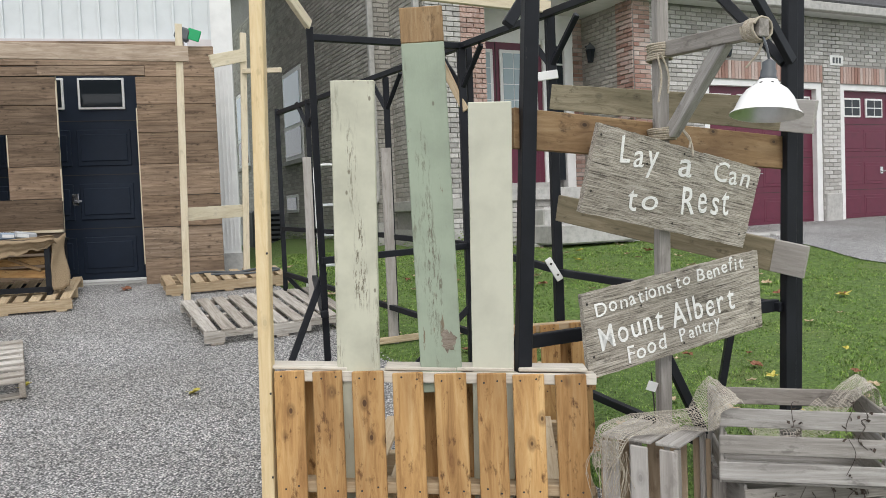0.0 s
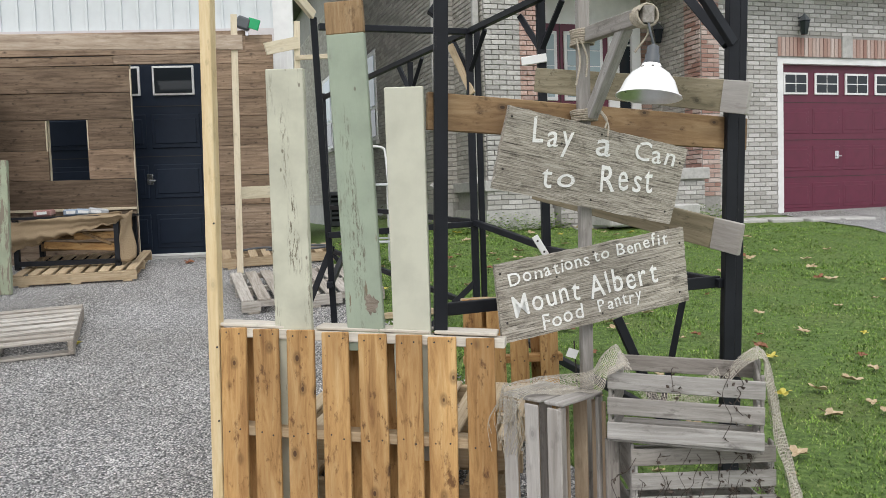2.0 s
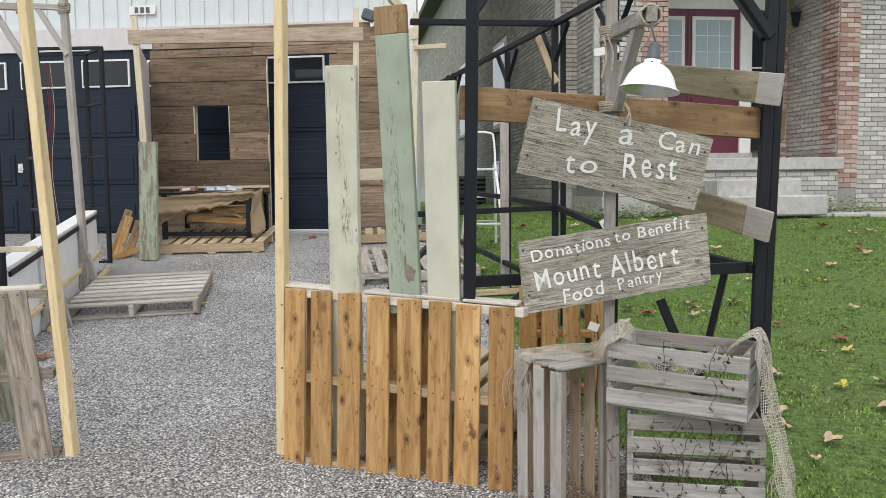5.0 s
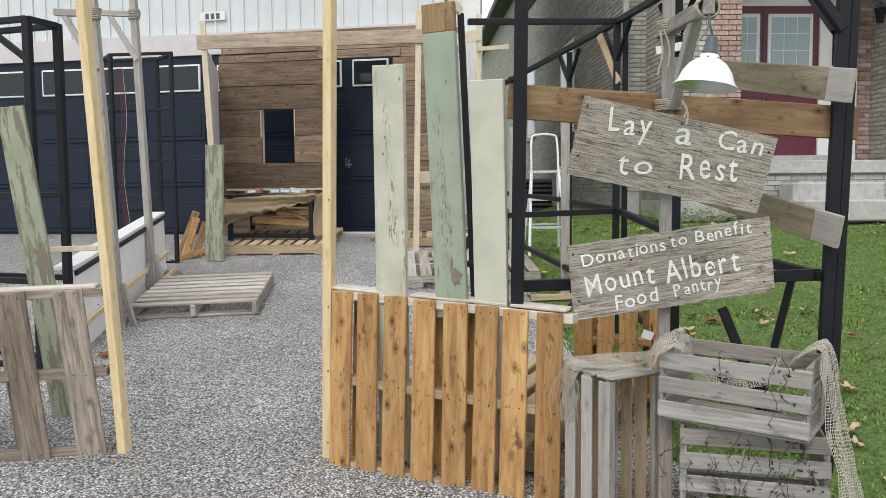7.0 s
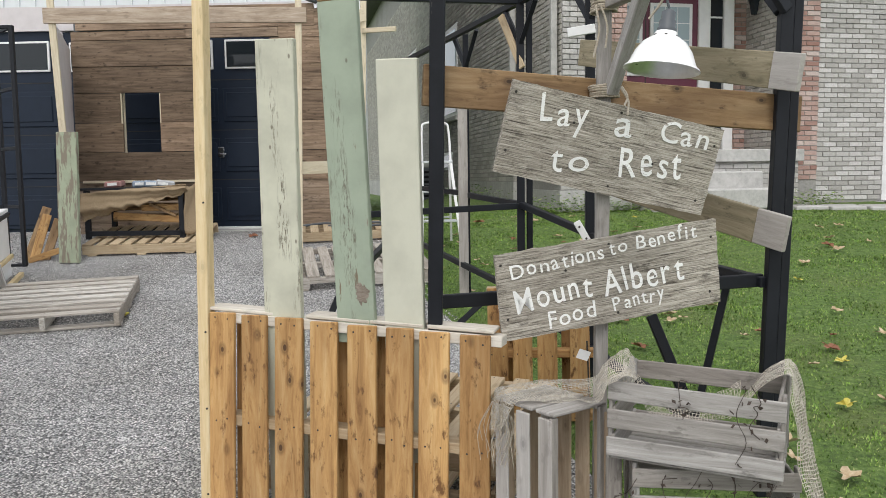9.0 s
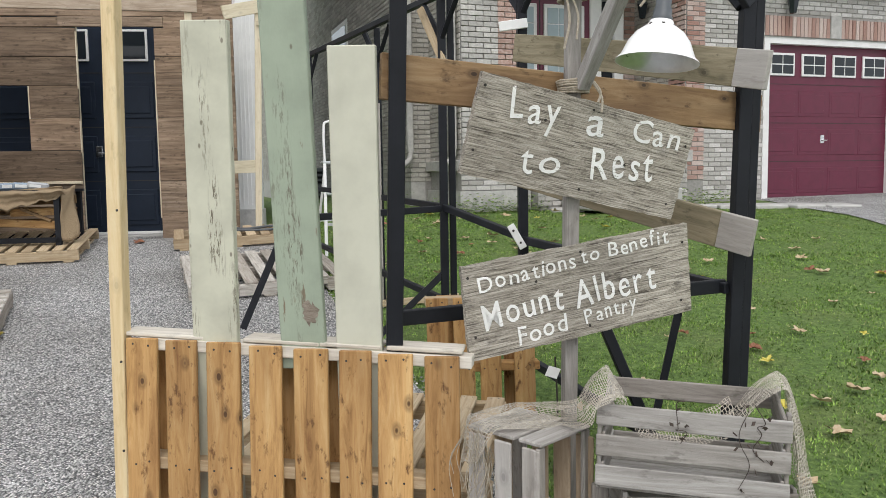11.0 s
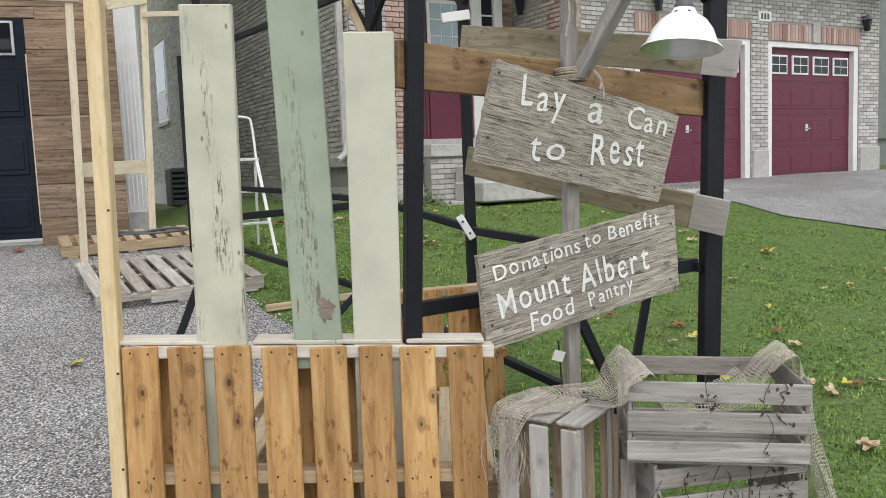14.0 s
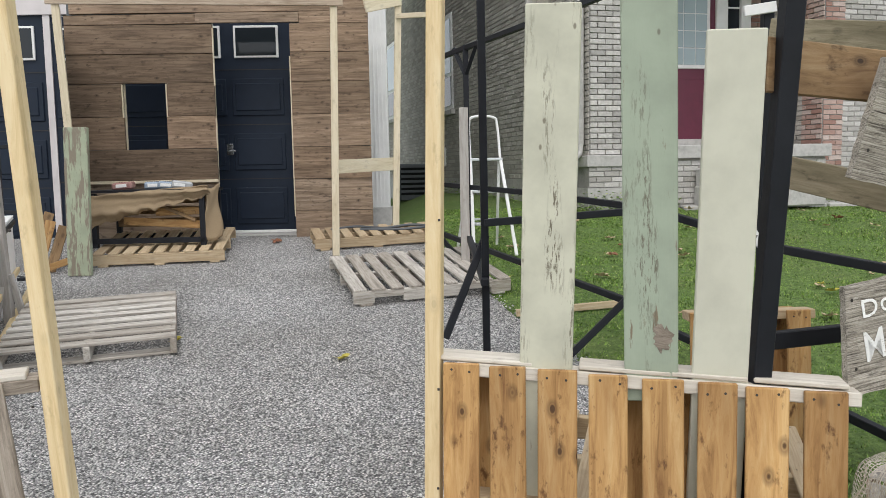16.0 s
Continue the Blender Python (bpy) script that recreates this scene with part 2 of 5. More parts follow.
M_ENAMEL = painted("white_enamel", (0.86, 0.86, 0.84), 0.25, None, dirt=0.02, relief=0.01)
M_RUBBER = painted("dark_grey_plastic", (0.09, 0.1, 0.11), 0.5, None)
M_BURLAP = mineral("jute", (0.30, 0.27, 0.215), (0.5, 0.455, 0.38), (0.66, 0.62, 0.54), 90, relief=0.5, dist=0.004)
M_BURLAPB = mineral("brown_burlap", (0.17, 0.12, 0.07), (0.31, 0.23, 0.14), (0.43, 0.335, 0.22), 110, relief=0.6, dist=0.004)
M_ROPE = mineral("sisal_rope", (0.28, 0.24, 0.18), (0.42, 0.37, 0.29), (0.52, 0.47, 0.39), 120, relief=0.6, dist=0.003)
M_VINE = mineral("dry_vine", (0.035, 0.025, 0.02), (0.07, 0.05, 0.04), (0.11, 0.085, 0.065), 60)
M_NAIL = painted("dark_nail", (0.03, 0.025, 0.02), 0.6, None)
M_RED = painted("red_cable", (0.16, 0.02, 0.025), 0.5, None)
M_LAMPGLASS = glassy("green_lamp_glass", (0.02, 0.35, 0.13))
M_LEAFS = [mineral(n, a, b, c, 30, 0.7, 0.2) for n, a, b, c in (
    ("yellow_leaf", (0.4, 0.33, 0.04), (0.55, 0.47, 0.08), (0.6, 0.55, 0.2)),
    ("tan_leaf", (0.32, 0.22, 0.12), (0.48, 0.36, 0.22), (0.6, 0.5, 0.36)),
    ("rust_leaf", (0.15, 0.055, 0.03), (0.25, 0.1, 0.05), (0.33, 0.16, 0.09)))]
M_PKG = [painted(n, c, 0.2, None) for n, c in (("red_package", (0.36, 0.2, 0.18)), ("blue_package", (0.27, 0.33, 0.40)), ("clear_package", (0.45, 0.46, 0.47)))]
M_PAPER = painted("white_tag", (0.8, 0.8, 0.78), 0.6, None)

# ---- builders ----
WM = {}


def ground_z(x, y):
    d = y - 3.37
    if d < 0:
        return 0.13 + 0.07 * d
    if d < 6.42:
        z = 0.13 + 0.07 * d + 0.0062 * d * d
    else:
        z = 0.835 + 0.05 * min(d - 6.42, 4.0)
    level = min(max((x - 0.8) / 0.6, 0.0), 1.0)
    return min(z, 0.768) * (1 - level) + z * level


def thing(name, at, label, category, group="", kind="", yaw=0.0, z=None):
    x, y = at[0], at[1]
    m = pose(x, y, (ground_z(x, y) if z is None else z), 0, 0, yaw)
    ob = new(name)
    ob.matrix_basis = m
    WM[ob] = m
    return tagged(ob, label, category, group, kind)


def put(name, me, material, parent, m, label=""):
    """A mesh as a part under parent; m is its pose in the world."""
    ob = new(name, me)
    if material and not me.materials:
        me.materials.append(material)
    if parent is not None:
        ob.parent = parent
        ob.matrix_basis = WM[parent].inverted() @ m
    else:
        ob.matrix_basis = m
    WM[ob] = m
    if label:
        ob["label"] = label
    return ob


def part(name, bm, material, parent, label="", m=Matrix(), smooth=False):
    me = bpy.data.meshes.new(name)
    bm.to_mesh(me)
    bm.free()
    if smooth:
        me.shade_smooth()
    return put(name, me, material, parent, m, label)


BOXES = {}


def box_mesh(lx, ly, lz, bevel=0.003):
    """A board centred on the origin with eased edges; alike boards share one mesh."""
    key = (round(lx, 4), round(ly, 4), round(lz, 4), bevel)
    bm = bmesh.new()
    bmesh.ops.create_cube(bm, size=1.0)
    bmesh.ops.scale(bm, vec=(lx, ly, lz), verts=bm.verts)
    if bevel:
        bmesh.ops.bevel(bm, geom=bm.edges[:], offset=min(bevel, 0.3 * min(lx, ly, lz)), segments=1, affect="EDGES")
    me = bpy.data.meshes.new("board")
    bm.to_mesh(me)
    bm.free()
    return key, me


def box(name, material, parent, size, m, label="", bevel=0.003):
    key = (*[round(s, 4) for s in size], bevel, material.name)
    if key not in BOXES:
        BOXES[key] = box_mesh(*size, bevel)[1]
        BOXES[key].materials.append(material)
    return put(name, BOXES[key], material, parent, m, label)


def span(p, q, up=(0, 0, 1)):
    """A pose midway between p and q with x along them, and the distance."""
    p, q = Vector(p), Vector(q)
    x = (q - p).normalized()
    y = Vector(up).cross(x)
    y = y.normalized() if y.length > 1e-4 else Vector((0, 1, 0))
    z = x.cross(y)
    m = Matrix((x, y, z)).transposed().to_4x4()
    m.translation = (p + q) / 2
    return m, (q - p).length


def beam(name, material, parent, p, q, w=0.04, t=0.04, up=(0, 0, 1), label="", bevel=0.003, extra=0.0):
    """A bar from p to q: w across (along up), t thick."""
    m, n = span(p, q, up)
    return box(name, material, parent, (n + extra, t, w), m, label, bevel)


def tube(name, material, parent, pts, r, label="", cyclic=False, res=2):
    cu = bpy.data.curves.new(name, "CURVE")
    cu.dimensions, cu.bevel_depth, cu.bevel_resolution, cu.resolution_u = "3D", r, res, 6
    sp = cu.splines.new("POLY")
    sp.points.add(len(pts) - 1)
    for a, b in zip(sp.points, pts):
        a.co = (*b, 1)
    sp.use_cyclic_u = cyclic
    cu.use_fill_caps = True
    tmp = bpy.data.objects.new("tmp", cu)
    me = bpy.data.meshes.new_from_object(tmp)
    bpy.data.objects.remove(tmp)
    me.shade_smooth()
    me.materials.clear()
    return put(name, me, material, parent, Matrix(), label)


def smooth_path(pts, n=6):
    """Catmull-Rom through the points."""
    p = [Vector(v) for v in pts]
    p = [p[0] * 2 - p[1]] + p + [p[-1] * 2 - p[-2]]
    out = []
    for a, b, c, d in zip(p, p[1:], p[2:], p[3:]):
        for i in range(n):
            s = i / n
            out.append(0.5 * (2 * b + (c - a) * s + (2 * a - 5 * b + 4 * c - d) * s * s + (3 * b - a - 3 * c + d) * s ** 3))
    return out + [p[-2]]


def pieces(name, verts, faces, material, parent=None, m=Matrix(), label="", kind="stuff"):
    me = bpy.data.meshes.new(name)
    me.from_pydata(verts, [], faces)
    ob = put(name, me, material, parent, m, label)
    if kind:
        ob["kind"] = kind
    return ob


def lathe(profile, n=32):
    bm = bmesh.new()
    rings = [[bm.verts.new((r * math.cos(2 * math.pi * k / n), r * math.sin(2 * math.pi * k / n), z)) for k in range(n)] for r, z in profile]
    for a, b in zip(rings, rings[1:]):
        for k in range(n):
            bm.faces.new((a[k], a[(k + 1) % n], b[(k + 1) % n], b[k]))
    return bm


def ribbons(surf, nu, nv, width, skip=0.0, seed=1):
    """An open weave: threads both ways over a surface, as narrow strips."""
    rng = random.Random(seed)
    vs, fs = [], []
    grid = [[surf(i / nu, j / nv) for j in range(nv + 1)] for i in range(nu + 1)]
    def strip(a, b, side):
        k = len(vs)
        s = side.normalized() * width / 2
        vs.extend((a - s, a + s, b + s, b - s))
        fs.append((k, k + 1, k + 2, k + 3))
    for i in range(nu + 1):
        for j in range(nv):
            a, b = grid[i][j], grid[i][j + 1]
            if rng.random() > skip:
                o = grid[min(i + 1, nu)][j] - grid[max(i - 1, 0)][j]
                if o.length > 1e-6:
                    strip(a, b, o)
    for j in range(nv + 1):
        for i in range(nu):
            a, b = grid[i][j], grid[i + 1][j]
            if rng.random() > skip:
                o = grid[i][min(j + 1, nv)] - grid[i][max(j - 1, 0)]
                if o.length > 1e-6:
                    strip(a, b, o)
    return vs, fs

# ---- ground ----
def sheet(name, xs, ys, lift, material, label, keep=None, shift=None):
    vs, fs, ids = [], [], {}
    for i, x in enumerate(xs):
        for j, y in enumerate(ys):
            px = shift(x, y) if shift else x
            ids[i, j] = len(vs)
            vs.append((px, y, ground_z(px, y) + lift + 0.006 * noise.noise((px * 1.7, y * 1.7, 0))))
    for i in range(len(xs) - 1):
        for j in range(len(ys) - 1):
            fs.append((ids[i, j], ids[i + 1, j], ids[i + 1, j + 1], ids[i, j + 1]))
    me = bpy.data.meshes.new(name)
    me.from_pydata(vs, [], fs)
    me.shade_smooth()
    ob = put(name, me, material, None, Matrix())
    return tagged(ob, label, name, kind="structure")


def lin(a, b, n):
    return [a + (b - a) * k / n for k in range(n + 1)]


far_x = [-400, -150, -60, -30] + lin(-16, 24, 60) + [40, 80, 200, 400]
far_y = [-400, -120, -40, -15] + lin(-6, 20, 60) + [40, 90, 200, 400]
sheet("ground", far_x, far_y, 0.0, M_LAWN, "mown green lawn with fallen autumn leaves")


def drive_edge(y):
    """The driveway's right edge, where the lawn begins."""
    knots = ((-60, 9), (0, 3.2), (3.2, 2.72), (4.0, 2.42), (5.4, 2.03), (6.0, 1.95), (6.6, 1.72), (8.0, 1.5), (9.6, 1.0), (12, 1.0))
    for (a, p), (b, q) in zip(knots, knots[1:]):
        if a <= y <= b:
            return p + (q - p) * (y - a) / (b - a) + 0.05 * noise.noise((y * 2.3, 4, 0)) + 0.03 * noise.noise((y * 9, 7, 0))
    return 1.0


def drive_x(x, y):
    k = (x + 9) / 12
    return -9 + (drive_edge(y) + 9) * k


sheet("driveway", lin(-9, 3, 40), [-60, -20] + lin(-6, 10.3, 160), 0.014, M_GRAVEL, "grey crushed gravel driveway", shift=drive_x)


def next_edge(y):
    knots = ((-60, 22), (4, 9.8), (7.7, 8.35), (8.6, 7.95), (11.2, 7.95), (13.5, 8.2))
    for (a, p), (b, q) in zip(knots, knots[1:]):
        if a <= y <= b:
            return p + (q - p) * (y - a) / (b - a) + 0.06 * noise.noise((y * 2.1, 9, 0))
    return 8.0


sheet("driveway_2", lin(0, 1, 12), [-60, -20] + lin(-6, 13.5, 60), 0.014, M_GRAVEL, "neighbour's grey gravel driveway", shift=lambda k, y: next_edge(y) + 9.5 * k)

rng = random.Random(4)
vs, fs = [], []
for _ in range(52000):
    y = 0.9 + 7.5 * rng.random() ** 1.4
    x = rng.uniform(-2.2, 2.5)
    if x > drive_edge(y) + 0.08:
        continue
    r = rng.uniform(0.003, 0.0095)
    z = ground_z(x, y) + 0.014
    k, a = len(vs), rng.uniform(0, 6.3)
    for q in range(4):
        vs.append((x + r * math.cos(a + q * 1.571) * rng.uniform(0.7, 1.3), y + r * math.sin(a + q * 1.571) * rng.uniform(0.7, 1.3), z - 0.002))
    vs.append((x + rng.uniform(-r, r) * 0.3, y + rng.uniform(-r, r) * 0.3, z + r * rng.uniform(0.5, 0.9)))
    fs.extend(((k, k + 1, k + 4), (k + 1, k + 2, k + 4), (k + 2, k + 3, k + 4), (k + 3, k, k + 4)))
tagged(pieces("loose_gravel", vs, fs, M_STONES), "loose grey crushed stone on the driveway", "gravel")

vs, fs = [], []
for _ in range(270000):
    y = 2.2 + 9.6 * rng.random() ** 1.25
    x = drive_edge(y) - 0.03 + (6.2 + 0.25 * y) * rng.random() ** 1.2
    if x > next_edge(y) + 0.03:
        continue
    clump = noise.noise((x * 2.6, y * 2.6, 1)) + 0.5 * noise.noise((x * 8, y * 8, 2))
    if clump < -0.12 and rng.random() < 0.65:
        continue
    h, w, a = rng.uniform(0.005, 0.019) * (1 + 0.8 * max(clump, 0)), rng.uniform(0.0020, 0.0040) * (1 + y * 0.12), rng.uniform(0, 6.3)
    z, k = ground_z(x, y) - 0.002, len(vs)
    dx, dy = math.cos(a), math.sin(a)
    lean = rng.uniform(0.2, 1.1) * h
    vs.extend(((x - dy * w, y + dx * w, z), (x + dy * w, y - dx * w, z), (x + dx * lean, y + dy * lean, z + h)))
    fs.append((k, k + 1, k + 2))
tagged(pieces("grass", vs, fs, M_GRASS), "short green lawn grass with thin patches", "grass")

# ---- own house: garage front with siding ----
GY = 10.4
own = thing("garage_house", (-2.0, GY), "white sided house with two navy garage doors", "house")
def wall_box(name, x0, x1, y0, y1, z0, z1, material, parent, label="", bevel=0.0):
    return box(name, material, parent, (x1 - x0, y1 - y0, z1 - z0), pose((x0 + x1) / 2, (y0 + y1) / 2, (z0 + z1) / 2), label, bevel)

wall_box("wall", -9.0, 0.78, GY + 0.06, GY + 0.3, 3.36, 7.2, M_SIDING, own, "white vertical vinyl siding")
wall_box("pier", -3.06, -2.985, GY - 0.02, GY + 0.3, 0.6, 3.36, M_TRIM, own, "pale pier between the garage doors")
wall_box("pier", 0.50, 0.78, GY - 0.02, GY + 0.3, 1.05, 3.36, M_WHITE, own, "white corner pier")
wall_box("plinth", 0.48, 0.80, GY - 0.04, GY + 0.3, 0.6, 1.05, M_CONC, own, "concrete plinth")
wall_box("pier", -9.0, -6.65, GY - 0.02, GY + 0.3, 0.6, 3.36, M_TRIM, own)
box("wall", M_SIDING, own, (9.0, 0.2, 6.6), pose(0.68, GY + 0.2, 3.9, 0, 0, 98) @ pose(4.5, 0.1, 0), "white side wall", 0.0)
wall_box("roof", -9.3, 0.9, GY - 0.3, GY + 9, 7.2, 7.35, M_ROOF, own)
wall_box("fascia", -9.0, 0.56, GY - 0.04, GY + 0.06, 3.285, 3.58, M_TRIM, own, "pale trim above the garage doors")
wall_box("corner_board", 0.56, 0.80, GY - 0.03, GY + 0.06, 3.36, 7.2, M_WHITE, own)
for k in range(6):
    wall_box("flute", 0.53 + 0.045 * k, 0.542 + 0.045 * k, GY - 0.034, GY - 0.016, 1.1, 3.36, M_WHITE, own)
x = -8.9
while x < 0.54:
    wall_box("batten", x, x + 0.03, GY + 0.035, GY + 0.06, 3.58, 7.2, M_SIDING, own, bevel=0.004)
    x += 0.205
wall_box("threshold", -2.72, 0.48, GY - 0.42, GY + 0.1, 0.6, 0.788, M_CONC, own, "concrete garage sill")


def garage_door(name, x0, x1, y, z0, z1, material, parent, cols, lites, m0=Matrix(), glaze=None, handle=None, raised=1.0):
    """A sectional door: four rows of raised panels, the top row glazed."""
    ob = put(name, box_mesh(x1 - x0, 0.05, z1 - z0, 0.0)[1], material, parent, m0 @ pose((x0 + x1) / 2, y + 0.025, (z0 + z1) / 2))
    w, h = (x1 - x0) / cols, (z1 - z0) / 4
    for r in range(4):
        if r:
            box("section_gap", M_NAIL, ob, (x1 - x0, 0.006, 0.008), m0 @ pose((x0 + x1) / 2, y - 0.001, z0 + r * h), bevel=0)
        for c in range(cols):
            cx, cz = x0 + (c + 0.5) * w, z0 + (r + 0.5) * h
            if r == 3:
                gh = h * 0.58
                box("window_frame", M_WHITE, ob, (w * 0.77, 0.03, gh), m0 @ pose(cx, y - 0.012, cz), bevel=0.006)
                nx, nz = lites
                for i in range(nx):
                    for j in range(nz):
                        pw, ph = (w * 0.77 - 0.05) / nx, (gh - 0.05) / nz
                        box("pane", glaze or M_GLASS, ob, (pw - 0.018 * (nx > 1), 0.008, ph - 0.018 * (nz > 1)),
                            m0 @ pose(cx + (i + 0.5 - nx / 2) * pw, y - 0.027, cz + (j + 0.5 - nz / 2) * ph), bevel=0)
            else:
                box("panel", material, ob, (w * 0.9, 0.03, h * 0.68), m0 @ pose(cx, y + 0.015 - 0.016 * raised, cz), bevel=0.012)
                box("panel", material, ob, (w * 0.78, 0.03, h * 0.5), m0 @ pose(cx, y + 0.015 - 0.027 * raised, cz), bevel=0.012)
    box("bottom_seal", M_WHITE, ob, (x1 - x0, 0.04, 0.03), m0 @ pose((x0 + x1) / 2, y - 0.005, z0 + 0.012), bevel=0.004)
    if handle:
        box("lock_plate", M_STEEL, ob, (0.075, 0.012, 0.13), m0 @ pose(handle[0], y - 0.014, handle[1]), "chrome lock plate", 0.004)
        box("lever", M_STEEL, ob, (0.09, 0.025, 0.02), m0 @ pose(handle[0] + 0.03, y - 0.04, handle[1] - 0.02), "chrome lever", 0.006)
    return ob


garage_door("garage_door", -6.65, -3.06, GY, 0.70, 3.30, M_NAVY, own, 4, (1, 1), handle=(-4.82, 1.70))
garage_door("garage_door", -2.985, 0.285, GY, 0.79, 3.27, M_NAVY, own, 5, (1, 1), handle=(-1.04, 1.75))
wall_box("pier", 0.285, 0.50, GY, GY + 0.3, 0.6, 3.36, M_WHITE, own)
plate = thing("number_plate", (-2.97, GY), "white house number plate with dark bars", "sign", z=3.82)
box("plate", M_WHITE, plate, (0.37, 0.012, 0.12), pose(-2.97, GY + 0.025, 3.82))
for k in range(3):
    box("bar", M_RUBBER, plate, (0.05, 0.006, 0.075), pose(-3.05 + 0.08 * k, GY + 0.017, 3.82), bevel=0)

# ---- false wall of barn planks in front of the garage ----
WY = 9.72
facade = thing("plank_wall", (-1.0, WY), "rough wall of reclaimed brown barn planks with a doorway", "plank wall")
ROWS_Z = (0.72, 1.06, 1.40, 1.745, 2.09, 2.435, 2.74, 3.04)
rng = random.Random(11)
def plank(x0, x1, z0, z1):
    y = WY + 0.02 + rng.uniform(-0.005, 0.005)
    box("plank", M_BARN, facade, (x1 - x0, 0.035, z1 - z0 - rng.uniform(0.002, 0.006)), pose((x0 + x1) / 2, y, (z0 + z1) / 2, 0, rng.uniform(-0.2, 0.2)), bevel=0.003)
for z0, z1 in zip(ROWS_Z, ROWS_Z[1:]):
    if 1.7 < z0 < 2.3:
        plank(-2.56, -1.99, z0, z1)
        plank(-1.54, -1.03, z0, z1)
    else:
        plank(-2.56, -1.03, z0, z1)
    plank(-0.22, 0.61, z0, z1)
plank(-2.56, -1.12, 3.045, 3.15)
plank(-1.2, -0.12, 3.05, 3.16)
plank(-0.12, 0.61, 3.04, 3.37)
plank(-2.5, 0.3, 3.16, 3.42)
for x0, x1, z0, z1 in ((-2.54, -2.0, 0.75, 3.36), (-1.53, -1.04, 0.75, 3.36), (-2.0, -1.53, 0.75, 1.735), (-2.0, -1.53, 2.445, 3.36), (-0.21, 0.6, 0.75, 3.34), (-1.04, -0.21, 3.06, 3.36)):
    wall_box("backing", x0, x1, WY + 0.05, WY + 0.06, z0, z1, M_RUBBER, facade, "dark backing sheet")
for x in (-2.5, -1.99 - 0.02, -1.54 + 0.02, -1.03 - 0.03, -0.22 + 0.03, 0.55):
    beam("stud", M_CREAM, facade, (x, WY + 0.085, 0.72), (x, WY + 0.085, 3.3), 0.04, 0.04, (0, 1, 0))
for x, z0, z1 in ((-1.995, 2.08, 2.43), (-1.535, 2.08, 2.43), (-1.025, 2.4, 3.0), (-1.025, 1.72, 2.06), (-0.225, 1.0, 2.7)):
    beam("edge_strip", M_CREAM, facade, (x, WY + 0.012, z0), (x, WY + 0.012, z1), 0.012, 0.03, (1, 0, 0))
box("ledge", M_CREAM, facade, (1.45, 0.05, 0.03), pose(-1.75, WY - 0.03, 1.40))
beam("side_panel", M_TRIM, facade, (-2.03, 8.38, 1.95), (-2.57, 9.70, 1.95), 2.0, 0.015, label="pale mauve side panel")

# ---- frame of strips in front of the false wall ----
porch_frame = thing("strip_frame", (-0.8, 8.4), "pale spruce strips with a weathered header board", "frame")
beam("header", M_HEADER, porch_frame, (-2.12, 8.3, 3.045), (0.44, 8.6, 3.06), 0.15, 0.03, label="pale weathered header board")
for p, q, mt in (((-2.0, 8.33, 1.9), (-2.06, 8.33, 3.28), M_CREAM), ((0.307, 8.59, 0.68), (0.36, 8.62, 3.35), M_CREAM), ((0.857, 9.30, 0.7), (0.95, 9.2, 3.4), M_CREAM)):
    beam("upright", mt, porch_frame, p, q, 0.065, 0.035, (1, 0.2, 0))
beam("crosspiece", M_CREAM, porch_frame, (0.31, 8.63, 1.515), (0.86, 9.28, 1.54), 0.13, 0.025)
beam("crosspiece", M_CREAM, porch_frame, (0.62, 8.98, 3.06), (0.96, 9.2, 3.17), 0.13, 0.025)
beam("crosspiece", M_CREAM, porch_frame, (0.93, 9.2, 3.0), (1.32, 8.9, 2.96), 0.05, 0.03)

flood = thing("flood_lamp", (0.34, 9.6), "green glass flood lamp on top of the plank wall", "lamp", z=3.4)
box("housing", M_RUBBER, flood, (0.16, 0.1, 0.14), pose(0.30, 9.68, 3.49, 0, 20, 0), bevel=0.02)
box("lens", M_LAMPGLASS, flood, (0.15, 0.02, 0.12), pose(0.42, 9.63, 3.47, 0, 20, -20), "green glass lens", 0.01)
box("bracket", M_STEEL, flood, (0.03, 0.03, 0.1), pose(0.33, 9.7, 3.4))

green_post = thing("green_post", (-1.85, 8.06), "short post with flaking green paint", "post")
box("post", M_SAGEWORN, green_post, (1.28, 0.05, 0.2), span((-1.86, 8.06, 0.6), (-1.84, 8.1, 1.9), (1, 0, 0))[0])

# ---- pallets ----
def frame3(o, xd, zd):
    """A pose at o with x along xd and z near zd."""
    x = Vector(xd).normalized()
    z = Vector(zd)
    z = (z - x * z.dot(x)).normalized()
    y = z.cross(x)
    m = Matrix((x, y, z)).transposed().to_4x4()
    m.translation = Vector(o)
    return m


